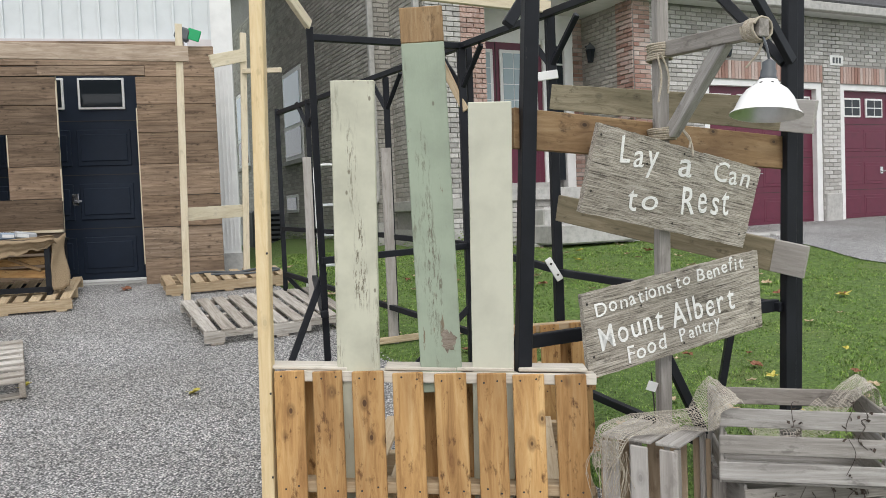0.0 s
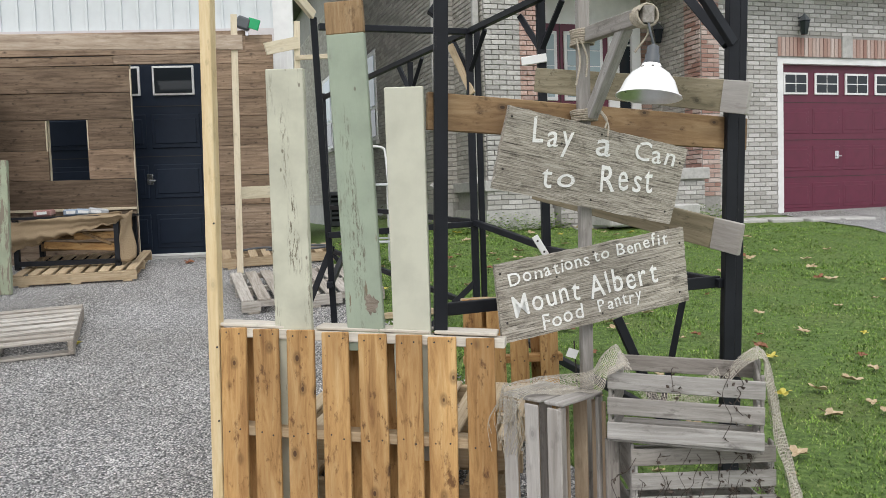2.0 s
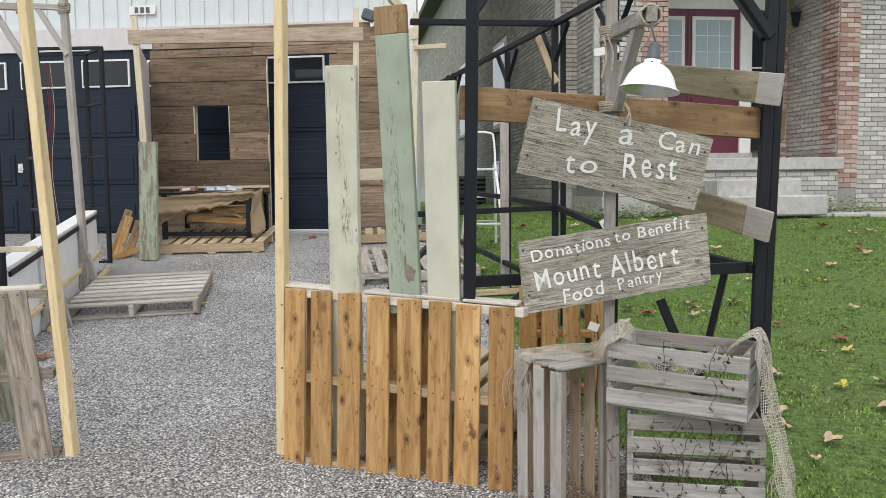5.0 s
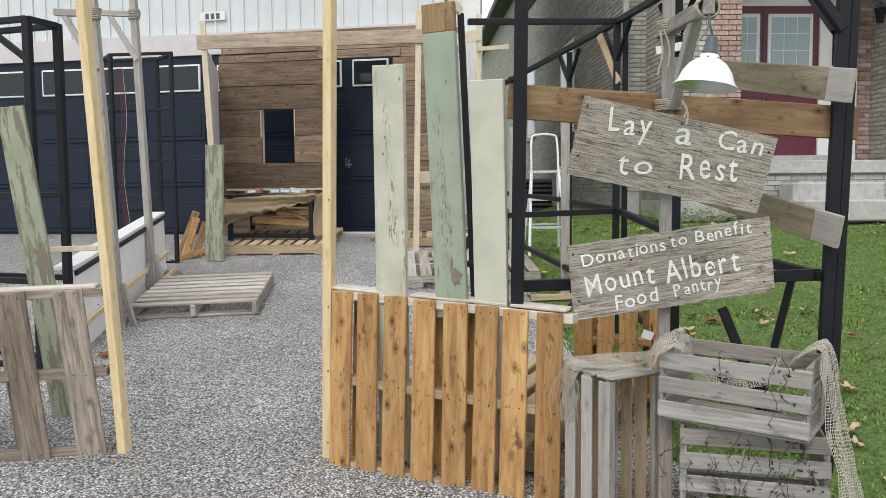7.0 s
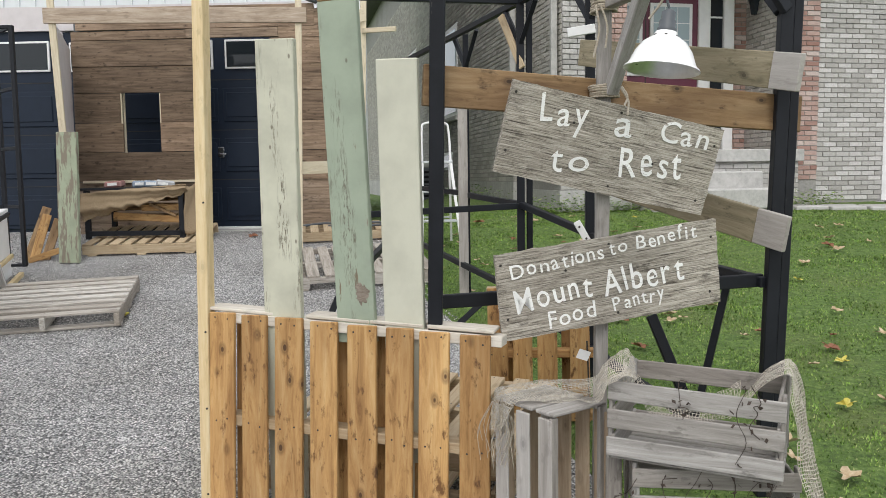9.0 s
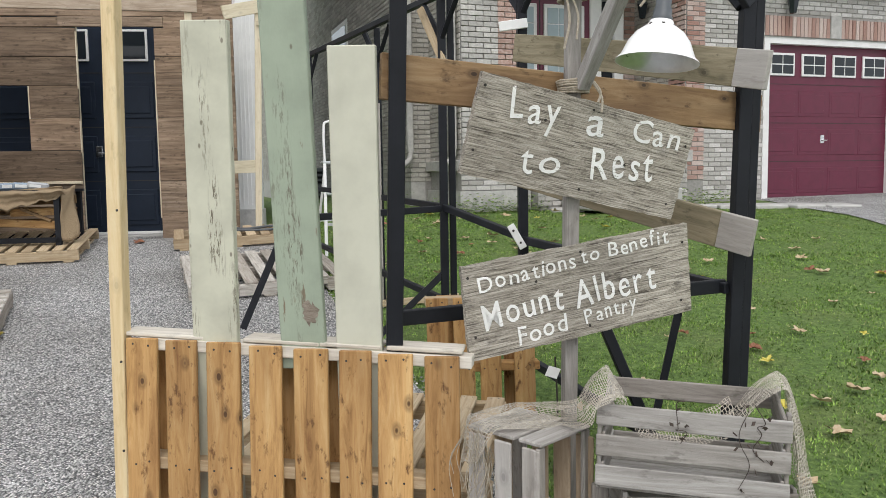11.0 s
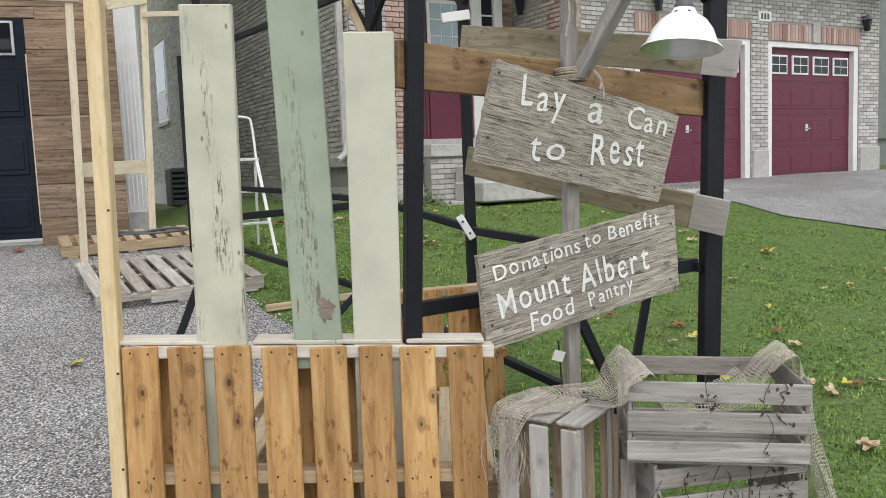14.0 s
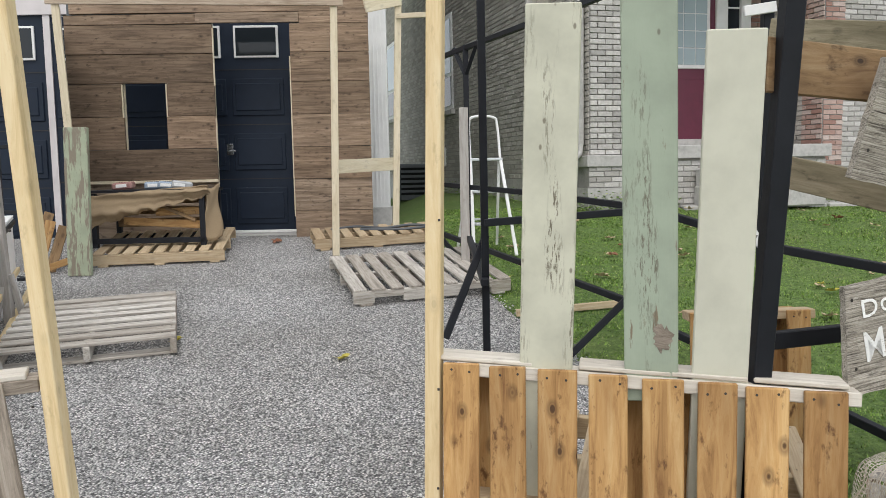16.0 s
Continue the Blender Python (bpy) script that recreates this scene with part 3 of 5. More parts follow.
def pallet(name, m, length, width, material, label, slats, slat_w, under=None, inner=None, top=None, group="pallets", seed=0, stringer=0.09, nails=True, notch=False, skew=0.0, back=None):
    """Local x along the stringers, y across them (the slats' length), z up through the top deck."""
    r = random.Random(seed)
    ob = new(name)
    ob.matrix_basis = m
    WM[ob] = m
    tagged(ob, label, "pallet", group)
    inner = inner or material
    for k in range(3):
        y = 0.02 + (width - 0.04) * k / 2
        if notch:
            for x0, x1 in ((0, 0.16), (0.38, length - 0.38), (length - 0.16, length)):
                box("stringer", inner, ob, (x1 - x0, 0.038, stringer), m @ pose((x0 + x1) / 2, y, 0.018 + stringer / 2))
            box("stringer", inner, ob, (length, 0.036, stringer * 0.55), m @ pose(length / 2, y, 0.018 + stringer * 0.72))
        else:
            box("stringer", (top or inner) if k == 2 else inner, ob, (length, 0.038, stringer), m @ pose(length / 2, y, 0.018 + stringer / 2))
    holes = []
    for f in slats:
        x, w = f * length, slat_w * r.uniform(0.93, 1.05)
        z = 0.018 + stringer + 0.009
        box("slat", material, ob, (width * r.uniform(0.99, 1.005), w, 0.018), m @ pose(x - skew * width / 2, width / 2, z, 0, 0, 90 + math.degrees(skew) + r.uniform(-0.35, 0.35)), bevel=0.003)
        for k in range(3):
            for s in (-0.25, 0.25):
                holes.append((x - skew * (0.025 + (width - 0.05) * k / 2) + s * w + r.uniform(-0.006, 0.006), 0.025 + (width - 0.05) * k / 2 + r.uniform(-0.008, 0.008), z + 0.0096))
    for f in (under or ()):
        box("slat", back or inner, ob, (width, slat_w, 0.018), m @ pose(f * length - skew * width / 2, width / 2, 0.009, 0, 0, 90 + math.degrees(skew)))
    if nails:
        vs, fs = [], []
        for x, y, z in holes:
            k = len(vs)
            vs.extend((x + 0.0038 * math.cos(a * 1.047), y + 0.0038 * math.sin(a * 1.047), z) for a in range(6))
            fs.append(tuple(range(k, k + 6)))
        pieces("nails", vs, fs, M_NAIL, ob, m)
    return ob


# standing pallet: its deck faces the viewer, stringers run level
PTL, PBL, PTR = Vector((1.098, 3.249, 0.926)), Vector((1.099, 3.196, 0.118)), Vector((2.135, 2.991, 0.876))
px = (PTR - PTL).normalized()
pz = (PTL - PBL).normalized()
facing = px.cross(pz)
m_f = frame3(PBL - facing * 0.125, px, facing)
pallet("pallet_fence", m_f, 1.07, 0.80, M_ORANGE, "upright orange pine pallet used as a fence", (0.05, 0.175, 0.303, 0.432, 0.569, 0.697, 0.814, 0.951), 0.107,
       under=(0.10, 0.475, 0.61, 0.77), inner=M_PALEPINE, back=M_ORANGE, skew=0.047, top=M_PALEGREY, group="standing pallets", seed=3)
cap = thing("cap_boards", (1.6, 3.2), "pale sawn boards lying along the pallet's top edge", "board", z=0.92)
for a, b in ((-0.01, 0.25), (0.37, 0.60), (0.602, 0.785), (0.80, 1.02)):
    p, q = PTL + px * a * 1.07, PTL + px * b * 1.07
    up = Vector((0, 0, 0.002 + 0.004 * a))
    beam("board", M_PALEGREY, cap, p - facing * 0.07 + up, q - facing * 0.07 + up, 0.013, 0.10)

# grey-brown standing pallet on the other side of the entrance
LB, LX = Vector((0.035, 3.175, 0.118)), Vector((-0.437, -0.161, -0.01)).normalized()
lf = Vector((0.345, -0.938, 0))
m_l = frame3(LB + LX * 1.07 - lf * 0.125, -LX, lf)
pallet("pallet_fence", m_l, 1.07, 0.80, M_GREYBROWN, "upright grey-brown weathered pallet used as a fence", (0.19, 0.435, 0.69, 0.92), 0.125, under=(0.06, 0.64), group="standing pallets", seed=8, skew=0.08)
cap = thing("cap_board", (-0.4, 3.1), "pale sawn board lying along the grey pallet's top edge", "board", z=0.92)
lt = LB + Vector((-0.05, 0.0, 0.806)) - lf * 0.05
beam("board", M_PALEGREY, cap, lt, lt + LX * 0.98, 0.016, 0.1)

# pallets lying about
def flat_pallet(p, q, far, material, label, slats, sw, seed, along=True, notch=False, lift=0.0, under=(0.08, 0.5, 0.92), width=1.02):
    """p to q is the front edge (world x, y); far a point on the far side."""
    P = Vector((*p, ground_z(*p) + 0.016 + lift))
    Q = Vector((*q, ground_z(*q) + 0.016 + lift))
    F = Vector((*far, ground_z(*far) + 0.016 + lift))
    x = (Q - P) if along else (F - P)
    n = (Q - P).cross(F - P)
    if n.z < 0:
        n = -n
    if along:
        return pallet("pallet", frame3(P, x, n), (Q - P).length, width, material, label, slats, sw, under, seed=seed, notch=notch)
    return pallet("pallet", frame3(Q, F - P, n), 1.2, (Q - P).length, material, label, slats, sw, under, seed=seed, notch=notch)


EVEN8 = tuple(0.05 + 0.9 * k / 7 for k in range(8))
EVEN9 = tuple(0.045 + 0.91 * k / 8 for k in range(9))
flat_pallet((-1.40, 5.63), (-0.42, 5.90), (-1.73, 6.80), M_BLEACH, "weathered grey pallet lying flat on gravel", EVEN8, 0.09, 21, along=False)
flat_pallet((0.59, 6.88), (1.79, 7.18), (0.23, 8.2), M_BLEACH, "old grey notched pallet lying on gravel", EVEN9, 0.10, 22, notch=True, width=1.2)
flat_pallet((0.09, 8.78), (1.30, 9.02), (-0.12, 9.6), M_PALEPINE, "pale pine pallet lying by the plank wall", EVEN9, 0.09, 23, width=0.62)
flat_pallet((-1.86, 8.32), (-0.70, 8.44), (-1.95, 9.3), M_PALEPINE, "pale pine pallet lying under a draped bench", EVEN9, 0.09, 24, width=1.0)
flat_pallet((1.25, 3.42), (2.22, 3.13), (1.5, 4.2), M_PALEPINE, "pale pallet lying behind the pallet fence", EVEN9, 0.07, 25, lift=0.0, width=0.8)
flat_pallet((1.27, 3.44), (2.24, 3.15), (1.52, 4.22), M_PALEPINE, "pale pallet stacked behind the pallet fence", EVEN9, 0.07, 26, lift=0.16, width=0.8)
m_d = frame3((2.17, 4.30, 0.2), (0.998, -0.05, 0.01), (0.05, -0.998, 0.05))
pallet("pallet_fence", m_d, 0.52, 0.655, M_ORANGE, "small upright orange pallet leaning in the black frame", (0.1, 0.33, 0.56, 0.86), 0.1, under=(0.2, 0.8), top=M_PALEPINE, group="standing pallets", seed=9)

# ---- painted upright boards in the pallet fence ----
def upright_board(p, q, w, material, label, top=None, bare=0.0):
    x0 = Vector(p)
    x1 = Vector(q)
    d = (x0 - x1).normalized()
    low = x0
    ob = thing("painted_board", (low.x, low.y), label, "board", "painted boards", z=low.z)
    cut = x1 + d * (0.115 if top else 0.0)
    m, n = span(low, cut, px)
    box("board", material, ob, (n, 0.03, w), m)
    if bare:
        c = low.lerp(x1, bare) + facing * 0.0165 + px * 0.03
        ax = (x1 - low).normalized()
        vs = [c] + [c + (px * math.cos(t * 0.1745) * (0.024 + 0.022 * noise.noise((math.cos(t * 0.1745) * 2, math.sin(t * 0.1745) * 2, 3)) + 0.005 * noise.noise((t * 0.7, 5, 1)))
                    + ax * math.sin(t * 0.1745) * (0.034 + 0.026 * noise.noise((math.cos(t * 0.1745) * 2, math.sin(t * 0.1745) * 2, 8)) + 0.007 * noise.noise((t * 0.9, 2, 6)))) for t in range(36)]
        pieces("bare_patch", [tuple(v) for v in vs], [(0, 1 + t, 1 + (t + 1) % 36) for t in range(36)], M_GREYBROWN, ob, label="brown wood where paint has flaked off", kind="")
    if top:
        m, n = span(cut, x1, px)
        box("bare_end", top, ob, (n, 0.03, w), m, "bare orange board end")
    return ob


back = -facing * 0.035
def on_fence(x, z):
    """A point just behind the standing pallet's deck."""
    s = (x - PTL.x) / px.x
    return PTL + px * s + pz * ((z - (PTL.z + px.z * s)) / pz.z) + back
def board_at(xb, xt, zt, w, material, label, top=None, bare=0.0, down=0.76):
    yb = on_fence(xb, 0.92)
    yt = Vector((xt, 3.141 - (xt - 1.417) * 0.3, zt))
    d = (yt - yb) / (zt - 0.92)
    upright_board(yb - d * down, yt, w, material, label, top, bare)
board_at(1.394, 1.417, 1.885, 0.146, M_CREAMGREEN, "upright cream-green painted board with worn streaks")
board_at(1.671, 1.644, 2.112, 0.142, M_SAGE, "tall sage green board with flaking paint", M_BROWN, 0.14, 0.1)
board_at(1.845, 1.850, 1.792, 0.143, M_CREAMPLAIN, "plain cream-green painted upright board")

stud = thing("new_stud", (1.08, 3.3), "tall new yellow spruce stud beside the pallet", "post", z=0.12)
beam("post", M_YELLOW, stud, (1.072, 3.285, 0.12), (1.132, 3.27, 2.75), 0.045, 0.05, px)
stud = thing("new_stud", (0.085, 3.21), "tall new yellow spruce stud at the entrance", "post", z=0.12)
beam("post", M_YELLOW, stud, (0.085, 3.21, 0.12), (-0.075, 3.21, 2.75), 0.042, 0.06, (1, 0, 0))
for sx, sy in ((1.083, 3.235), (0.04, 3.178)):
    for z in (0.22, 0.55, 0.84, 1.32):
        stud_ob = [o for o in WM if o.name.startswith("new_stud")][0 if sx > 1 else 1]
        x = sx + (0.0228 if sx > 1 else -0.06) * (z - 0.12)
        box("nail", M_NAIL, stud_ob, (0.007, 0.004, 0.007), pose(x, sy, z), bevel=0.001)
leaner = thing("painted_board", (-0.56, 3.6), "flaking sage green board leaning behind the grey pallet", "board", "painted boards")
beam("board", M_SAGEWORN, leaner, (-0.52, 3.62, 0.15), (-0.64, 3.45, 1.80), 0.13, 0.03, (1, 0.3, 0))
beam("strip", M_CREAM, leaner, (-0.75, 3.75, 1.05), (-0.42, 3.8, 1.06), 0.03, 0.02)

# ---- long black timber frame ----
fr = thing("timber_pergola", (2.4, 5.0), "open frame of black painted timber posts and rails", "pergola")
A, B, C, D, F, H, GG, E = (1.940, 3.17), (3.218, 3.435), (2.757, 4.88), (2.42, 5.67), (2.06, 6.68), (1.51, 7.83), (1.25, 8.45), (1.42, 5.30)
def post(p, z1, w=0.045, lean=(0, 0), material=None):
    z0 = ground_z(*p)
    beam("post", material or M_BLACK, fr, (*p, z0), (p[0] + lean[0], p[1] + lean[1], z1), w, w, (1, 0, 0))
post(A, 2.75, 0.05, (0.067, -0.255))
post(B, 2.75, 0.048, (0.075, 0.0))
post((B[0] + 0.0425, B[1] + 0.004), 2.7, 0.035, (0.075, 0.0))
post(C, 2.55, 0.05)
post(D, 2.55, 0.05)
post((D[0] + 0.06, D[1] + 0.03), 2.55, 0.04)
post(F, 2.5)
post(H, 2.5)
post(GG, 2.5)
post((1.44, 5.46), 2.52, 0.04, (-0.04, -0.34))
def rail(p, q, z0, z1, w=0.04, t=0.04):
    beam("rail", M_BLACK, fr, (*p, z0), (*q, z1), w, t)
rail(E, D, 2.5, 2.53)
rail(D, B, 2.53, 2.55)
rail(GG, D, 2.46, 2.53)
rail(A, B, 2.72, 2.72)
rail(E, D, 1.175, 1.205)
rail(D, C, 1.215, 1.07)
rail(C, B, 1.06, 0.98)
rail(F, D, 1.26, 1.215)
rail(GG, F, 1.34, 1.27)
rail(GG, D, 0.90, 0.62)
rail(D, C, 0.55, 0.42)
rail(C, B, 0.42, 0.24)
rail((A[0] + 0.03, A[1] + 0.075), (B[0], B[1] + 0.04), 0.945, 0.985, 0.05, 0.03)
rail(E, (1.46, 7.0), 0.85, 0.95)
def brace(p, q, w=0.035):
    beam("brace", M_BLACK, fr, p, q, w, 0.03, (0.3, 0.2, 1))
for P, dn in ((F, (-0.39, 0.92)), (H, (-0.39, 0.92)), (D, (-0.39, 0.92)), (C, (-0.39, 0.92))):
    for s in (-0.22, 0.22):
        brace((P[0], P[1], 2.25), (P[0] + dn[0] * s, P[1] + dn[1] * s, 2.5))
brace((B[0] + 0.05, B[1] - 0.02, 2.0), (B[0] - 0.27, B[1] - 0.1, 2.42), 0.045)
brace((B[0] + 0.03, B[1], 2.0), (B[0] - 0.15, B[1] + 0.4, 2.5), 0.04)
brace((A[0] + 0.03, A[1], 2.08), (A[0] + 0.26, A[1] + 0.08, 2.4), 0.04)
brace((D[0], D[1], 0.80), (D[0] - 0.5, D[1] - 0.1, 0.36), 0.04)
brace((1.44, 5.42, 1.1), (1.2, 5.3, 0.55), 0.04)
brace((3.165, 3.705, 0.97), (2.985, 3.70, 0.15), 0.055)
brace((2.88, 3.87, 0.78), (3.11, 3.75, 0.18), 0.045)
brace((GG[0], GG[1], 0.9), (GG[0] + 0.3, GG[1] - 0.5, 0.55), 0.04)
for P, z in ((F, 1.95), (H, 1.98)):
    beam("lower_post", M_GREY, fr, (P[0] - 0.03, P[1] - 0.05, ground_z(*P)), (P[0] - 0.03, P[1] - 0.05, z), 0.075, 0.04, (1, 0, 0), "grey bare wood post")
beam("plate", M_PALEPINE, fr, (D[0] + 0.01, D[1] - 0.03, 2.1), (D[0] - 0.12, D[1] + 0.1, 2.46), 0.05, 0.02)
beam("white_tab", M_WHITE, fr, (C[0] - 0.08, C[1] - 0.05, 1.145), (C[0] - 0.012, C[1] - 0.07, 1.02), 0.04, 0.015, (1, 0, 1), "white drilled strap")
beam("white_tab", M_WHITE, fr, (C[0] - 0.13, C[1] - 0.04, 2.18), (C[0] + 0.02, C[1] - 0.05, 2.2), 0.05, 0.015, label="white drilled strap")
for z, x in ((1.115, -0.067), (1.05, -0.028)):
    box("hole", M_NAIL, fr, (0.012, 0.004, 0.012), pose(C[0] + x, C[1] - 0.072, z, 0, 30), bevel=0.002)
beam("top_strip", M_CREAM, fr, (1.40, 5.12, 2.53), (1.1, 4.7, 2.85), 0.06, 0.03)
beam("top_strip", M_CREAM, fr, (1.5, 4.6, 2.62), (2.75, 4.85, 2.58), 0.07, 0.03)

# boards nailed to the frame
def fence_board(p, q, w, material, label, end=None):
    ob = thing("fence_board", (p[0], p[1]), label, "board", "fence boards", z=p[2])
    if end:
        cut = Vector(q) + (Vector(p) - Vector(q)).normalized() * 0.14
        beam("board", material, ob, p, cut, w, 0.024)
        beam("end", M_GREY, ob, cut, q, w, 0.024, label="grey bare board end")
    else:
        beam("board", material, ob, p, q, w, 0.024)
fence_board((1.932, 3.034, 1.707), (3.355, 3.495, 1.622), 0.137, M_BROWN, "stained brown board nailed level across the black frame")
fence_board((2.678, 4.67, 2.047), (3.272, 3.282, 1.755), 0.135, M_GREENISH, "weathered board with a grey end on the black frame", True)
fence_board((2.60, 4.42, 1.435), (3.253, 3.326, 1.172), 0.135, M_GREENISH, "damp greyish board on the black frame", True)
gp = thing("ground_plank", (2.2, 6.7), "thin plank lying along the lawn's edge", "board")
beam("plank", M_PALEPINE, gp, (1.75, 6.55, ground_z(1.75, 6.55) + 0.04), (2.65, 6.75, ground_z(2.65, 6.75) + 0.04), 0.05, 0.03)

# ---- sign post with lamp ----
sp = thing("sign_post", (2.54, 3.165), "grey weathered post with a roped lamp arm", "post")
PX, PY = 2.545, 3.245
beam("post", M_CRATE, sp, (PX + 0.008, PY, ground_z(PX, PY)), (PX + 0.012, PY - 0.07, 2.3), 0.046, 0.046, (1, 0, 0))
ARM_A, ARM_B = Vector((2.555, 3.24, 2.0)), Vector((2.645, 2.68, 1.965))
beam("arm", M_CRATE, sp, ARM_A, ARM_B, 0.055, 0.04, label="grey lamp arm")
beam("brace", M_CRATE, sp, (2.575, 3.15, 1.69), (2.624, 2.86, 1.965), 0.05, 0.04, label="grey diagonal brace")
def coil(name, centre, axis, r0, r1, turns, rise, parent, r=0.0045, seed=0):
    """Rope wound round a bar."""
    a = Vector(axis).normalized()
    u = a.cross(Vector((0.3, 0.2, 0.9) if abs(a.z) < 0.8 else (1, 0, 0))).normalized()
    v = a.cross(u)
    rr = random.Random(seed)
    pts = []
    for k in range(turns * 12 + 1):
        t = k / 12
        w = 1 + 0.06 * math.sin(7 * t + seed)
        pts.append(Vector(centre) + u * r0 * w * math.cos(6.283 * t) + v * r1 * w * math.sin(6.283 * t) + a * (rise * (t / turns - 0.5) + rr.uniform(-0.002, 0.002)))
    tube(name, M_ROPE, parent, pts, r, "sisal rope lashing", res=1)
coil("rope", (PX + 0.01, PY - 0.059, 1.99), (0, 0, 1), 0.047, 0.045, 7, 0.06, sp, seed=1)
coil("rope", (PX + 0.012, PY - 0.052, 1.69), (0, 0, 1), 0.052, 0.05, 6, 0.045, sp, seed=2)
coil("rope", ARM_B + Vector((-0.004, 0.035, 0)), ARM_B - ARM_A, 0.038, 0.034, 7, 0.06, sp, seed=3)
for p, q in (((2.52, 3.14, 1.98), (2.51, 3.12, 1.80)), ((2.535, 3.14, 1.98), (2.55, 3.12, 1.83)), ((2.60, 3.12, 1.70), (2.618, 3.08, 1.60)), ((2.605, 3.12, 1.70), (2.608, 3.085, 1.63)), ((2.65, 2.69, 1.95), (2.61, 2.73, 1.85))):
    m = (Vector(p) + Vector(q)) / 2 + Vector((0.015, 0, 0))
    tube("rope_end", M_ROPE, sp, smooth_path([p, m, q]), 0.004, res=1)
tube("wire", M_NAIL, sp, smooth_path([(PX - 0.04, PY - 0.02, 0.8), (PX - 0.035, PY - 0.03, 0.6), (PX - 0.05, PY - 0.03, 0.4)]), 0.003, "thin black wire")
box("tag", M_PAPER, sp, (0.045, 0.002, 0.036), pose(2.487, 3.186, 0.757, 10, 20, 12), "small white paper tag", 0)

lamp = thing("work_lamp", (2.61, 2.61), "white enamel clamp lamp hanging from the arm", "lamp", z=1.66)
LM = pose(2.632, 2.665, 1.694, -4, 8, 0) @ Matrix.Scale(0.87, 4)
shade = part("shade", lathe([(0.124, 0.0), (0.121, 0.006), (0.112, 0.012), (0.104, 0.03), (0.092, 0.06), (0.072, 0.088), (0.05, 0.104), (0.04, 0.112), (0.034, 0.125)]), M_ENAMEL, lamp, "white enamel reflector", LM, True)
part("lining", lathe([(0.1225, 0.001), (0.110, 0.009), (0.101, 0.029), (0.088, 0.058), (0.068, 0.085), (0.045, 0.10), (0.0, 0.104)]), M_ALU, shade, "ribbed aluminium inside", LM, True)
sock = part("socket", lathe([(0.0, 0.115), (0.029, 0.115), (0.031, 0.135), (0.027, 0.14), (0.027, 0.16), (0.023, 0.166), (0.023, 0.19), (0.008, 0.2), (0.0, 0.2)], 20), M_RUBBER, lamp, "grey plastic socket", LM, True)
for k in range(7):
    a = k * 0.9
    box("vent", M_NAIL, shade, (0.009, 0.004, 0.009), LM @ pose(0.044 * math.cos(a), 0.044 * math.sin(a), 0.108, 0, 0, math.degrees(a) + 90) @ pose(0, 0, 0, -50), bevel=0.001)
for k in range(3):
    box("print_bar", M_RUBBER, shade, (0.02 - 0.004 * k, 0.002, 0.004), LM @ pose(0, 0, 0, 0, 0, -138) @ pose(0, -0.1015, 0.046 - 0.009 * k, 22), "small dark print", 0)
part("bulb", lathe([(0.0, 0.03), (0.02, 0.034), (0.03, 0.055), (0.024, 0.08), (0.014, 0.105)], 16), M_WHITE, lamp, "white bulb", LM, True)
tube("cord", M_RUBBER, lamp, smooth_path([LM @ Vector((0, 0, 0.2)), (2.645, 2.675, 1.91), (2.645, 2.695, 1.95)]), 0.004)

# ---- lettered signs ----
def text_mesh(word, x, base, width, cap, turn, seed):
    """A word of the built-in font, brushed on: fitted to its width and height, with a slightly shaky outline."""
    r = random.Random(seed * 7 + 1)
    bm, cursor = bmesh.new(), 0.0
    for ch in word:
        cu = bpy.data.curves.new("word", "FONT")
        cu.body, cu.size, cu.offset, cu.extrude, cu.resolution_u = ch, 1.0, 0.004, 0.004, 3
        tmp = bpy.data.objects.new("tmp", cu)
        one = bpy.data.meshes.new_from_object(tmp)
        bpy.data.objects.remove(tmp)
        xs = [v.co.x for v in one.vertices]
        k = r.uniform(0.9, 1.1)
        turn_ch = Matrix.Rotation(radians(r.uniform(-7, 7)), 4, "Z")
        low = min(xs)
        for v in one.vertices:
            v.co = turn_ch @ Vector(((v.co.x - low) * k, v.co.y * (2 - k), v.co.z))
            v.co.x += cursor
        lift = r.uniform(-0.035, 0.035)
        for v in one.vertices:
            v.co.y += lift
        cursor += (max(xs) - low) * k + r.uniform(0.10, 0.17)
        bm.from_mesh(one)
    me = bpy.data.meshes.new("word")
    bm.to_mesh(me)
    bm.free()
    co = np.array([v.co[:] for v in me.vertices])
    lo, hi = co[:, 0].min(), co[:, 0].max()
    a = radians(turn)
    for v in me.vertices:
        wx = v.co.x + 0.02 * noise.noise((v.co.x * 3, v.co.y * 3, seed))
        wy = v.co.y + 0.05 * noise.noise((v.co.x * 1.6, seed, 2)) + 0.02 * noise.noise((v.co.x * 5, v.co.y * 4, seed + 5))
        lx, ly = (wx - lo) / (hi - lo) * width, wy * cap / 0.71
        v.co = (x + lx * math.cos(a) - ly * math.sin(a), base + lx * math.sin(a) + ly * math.cos(a), v.co.z * 0.2)
    me.materials.clear()
    return me


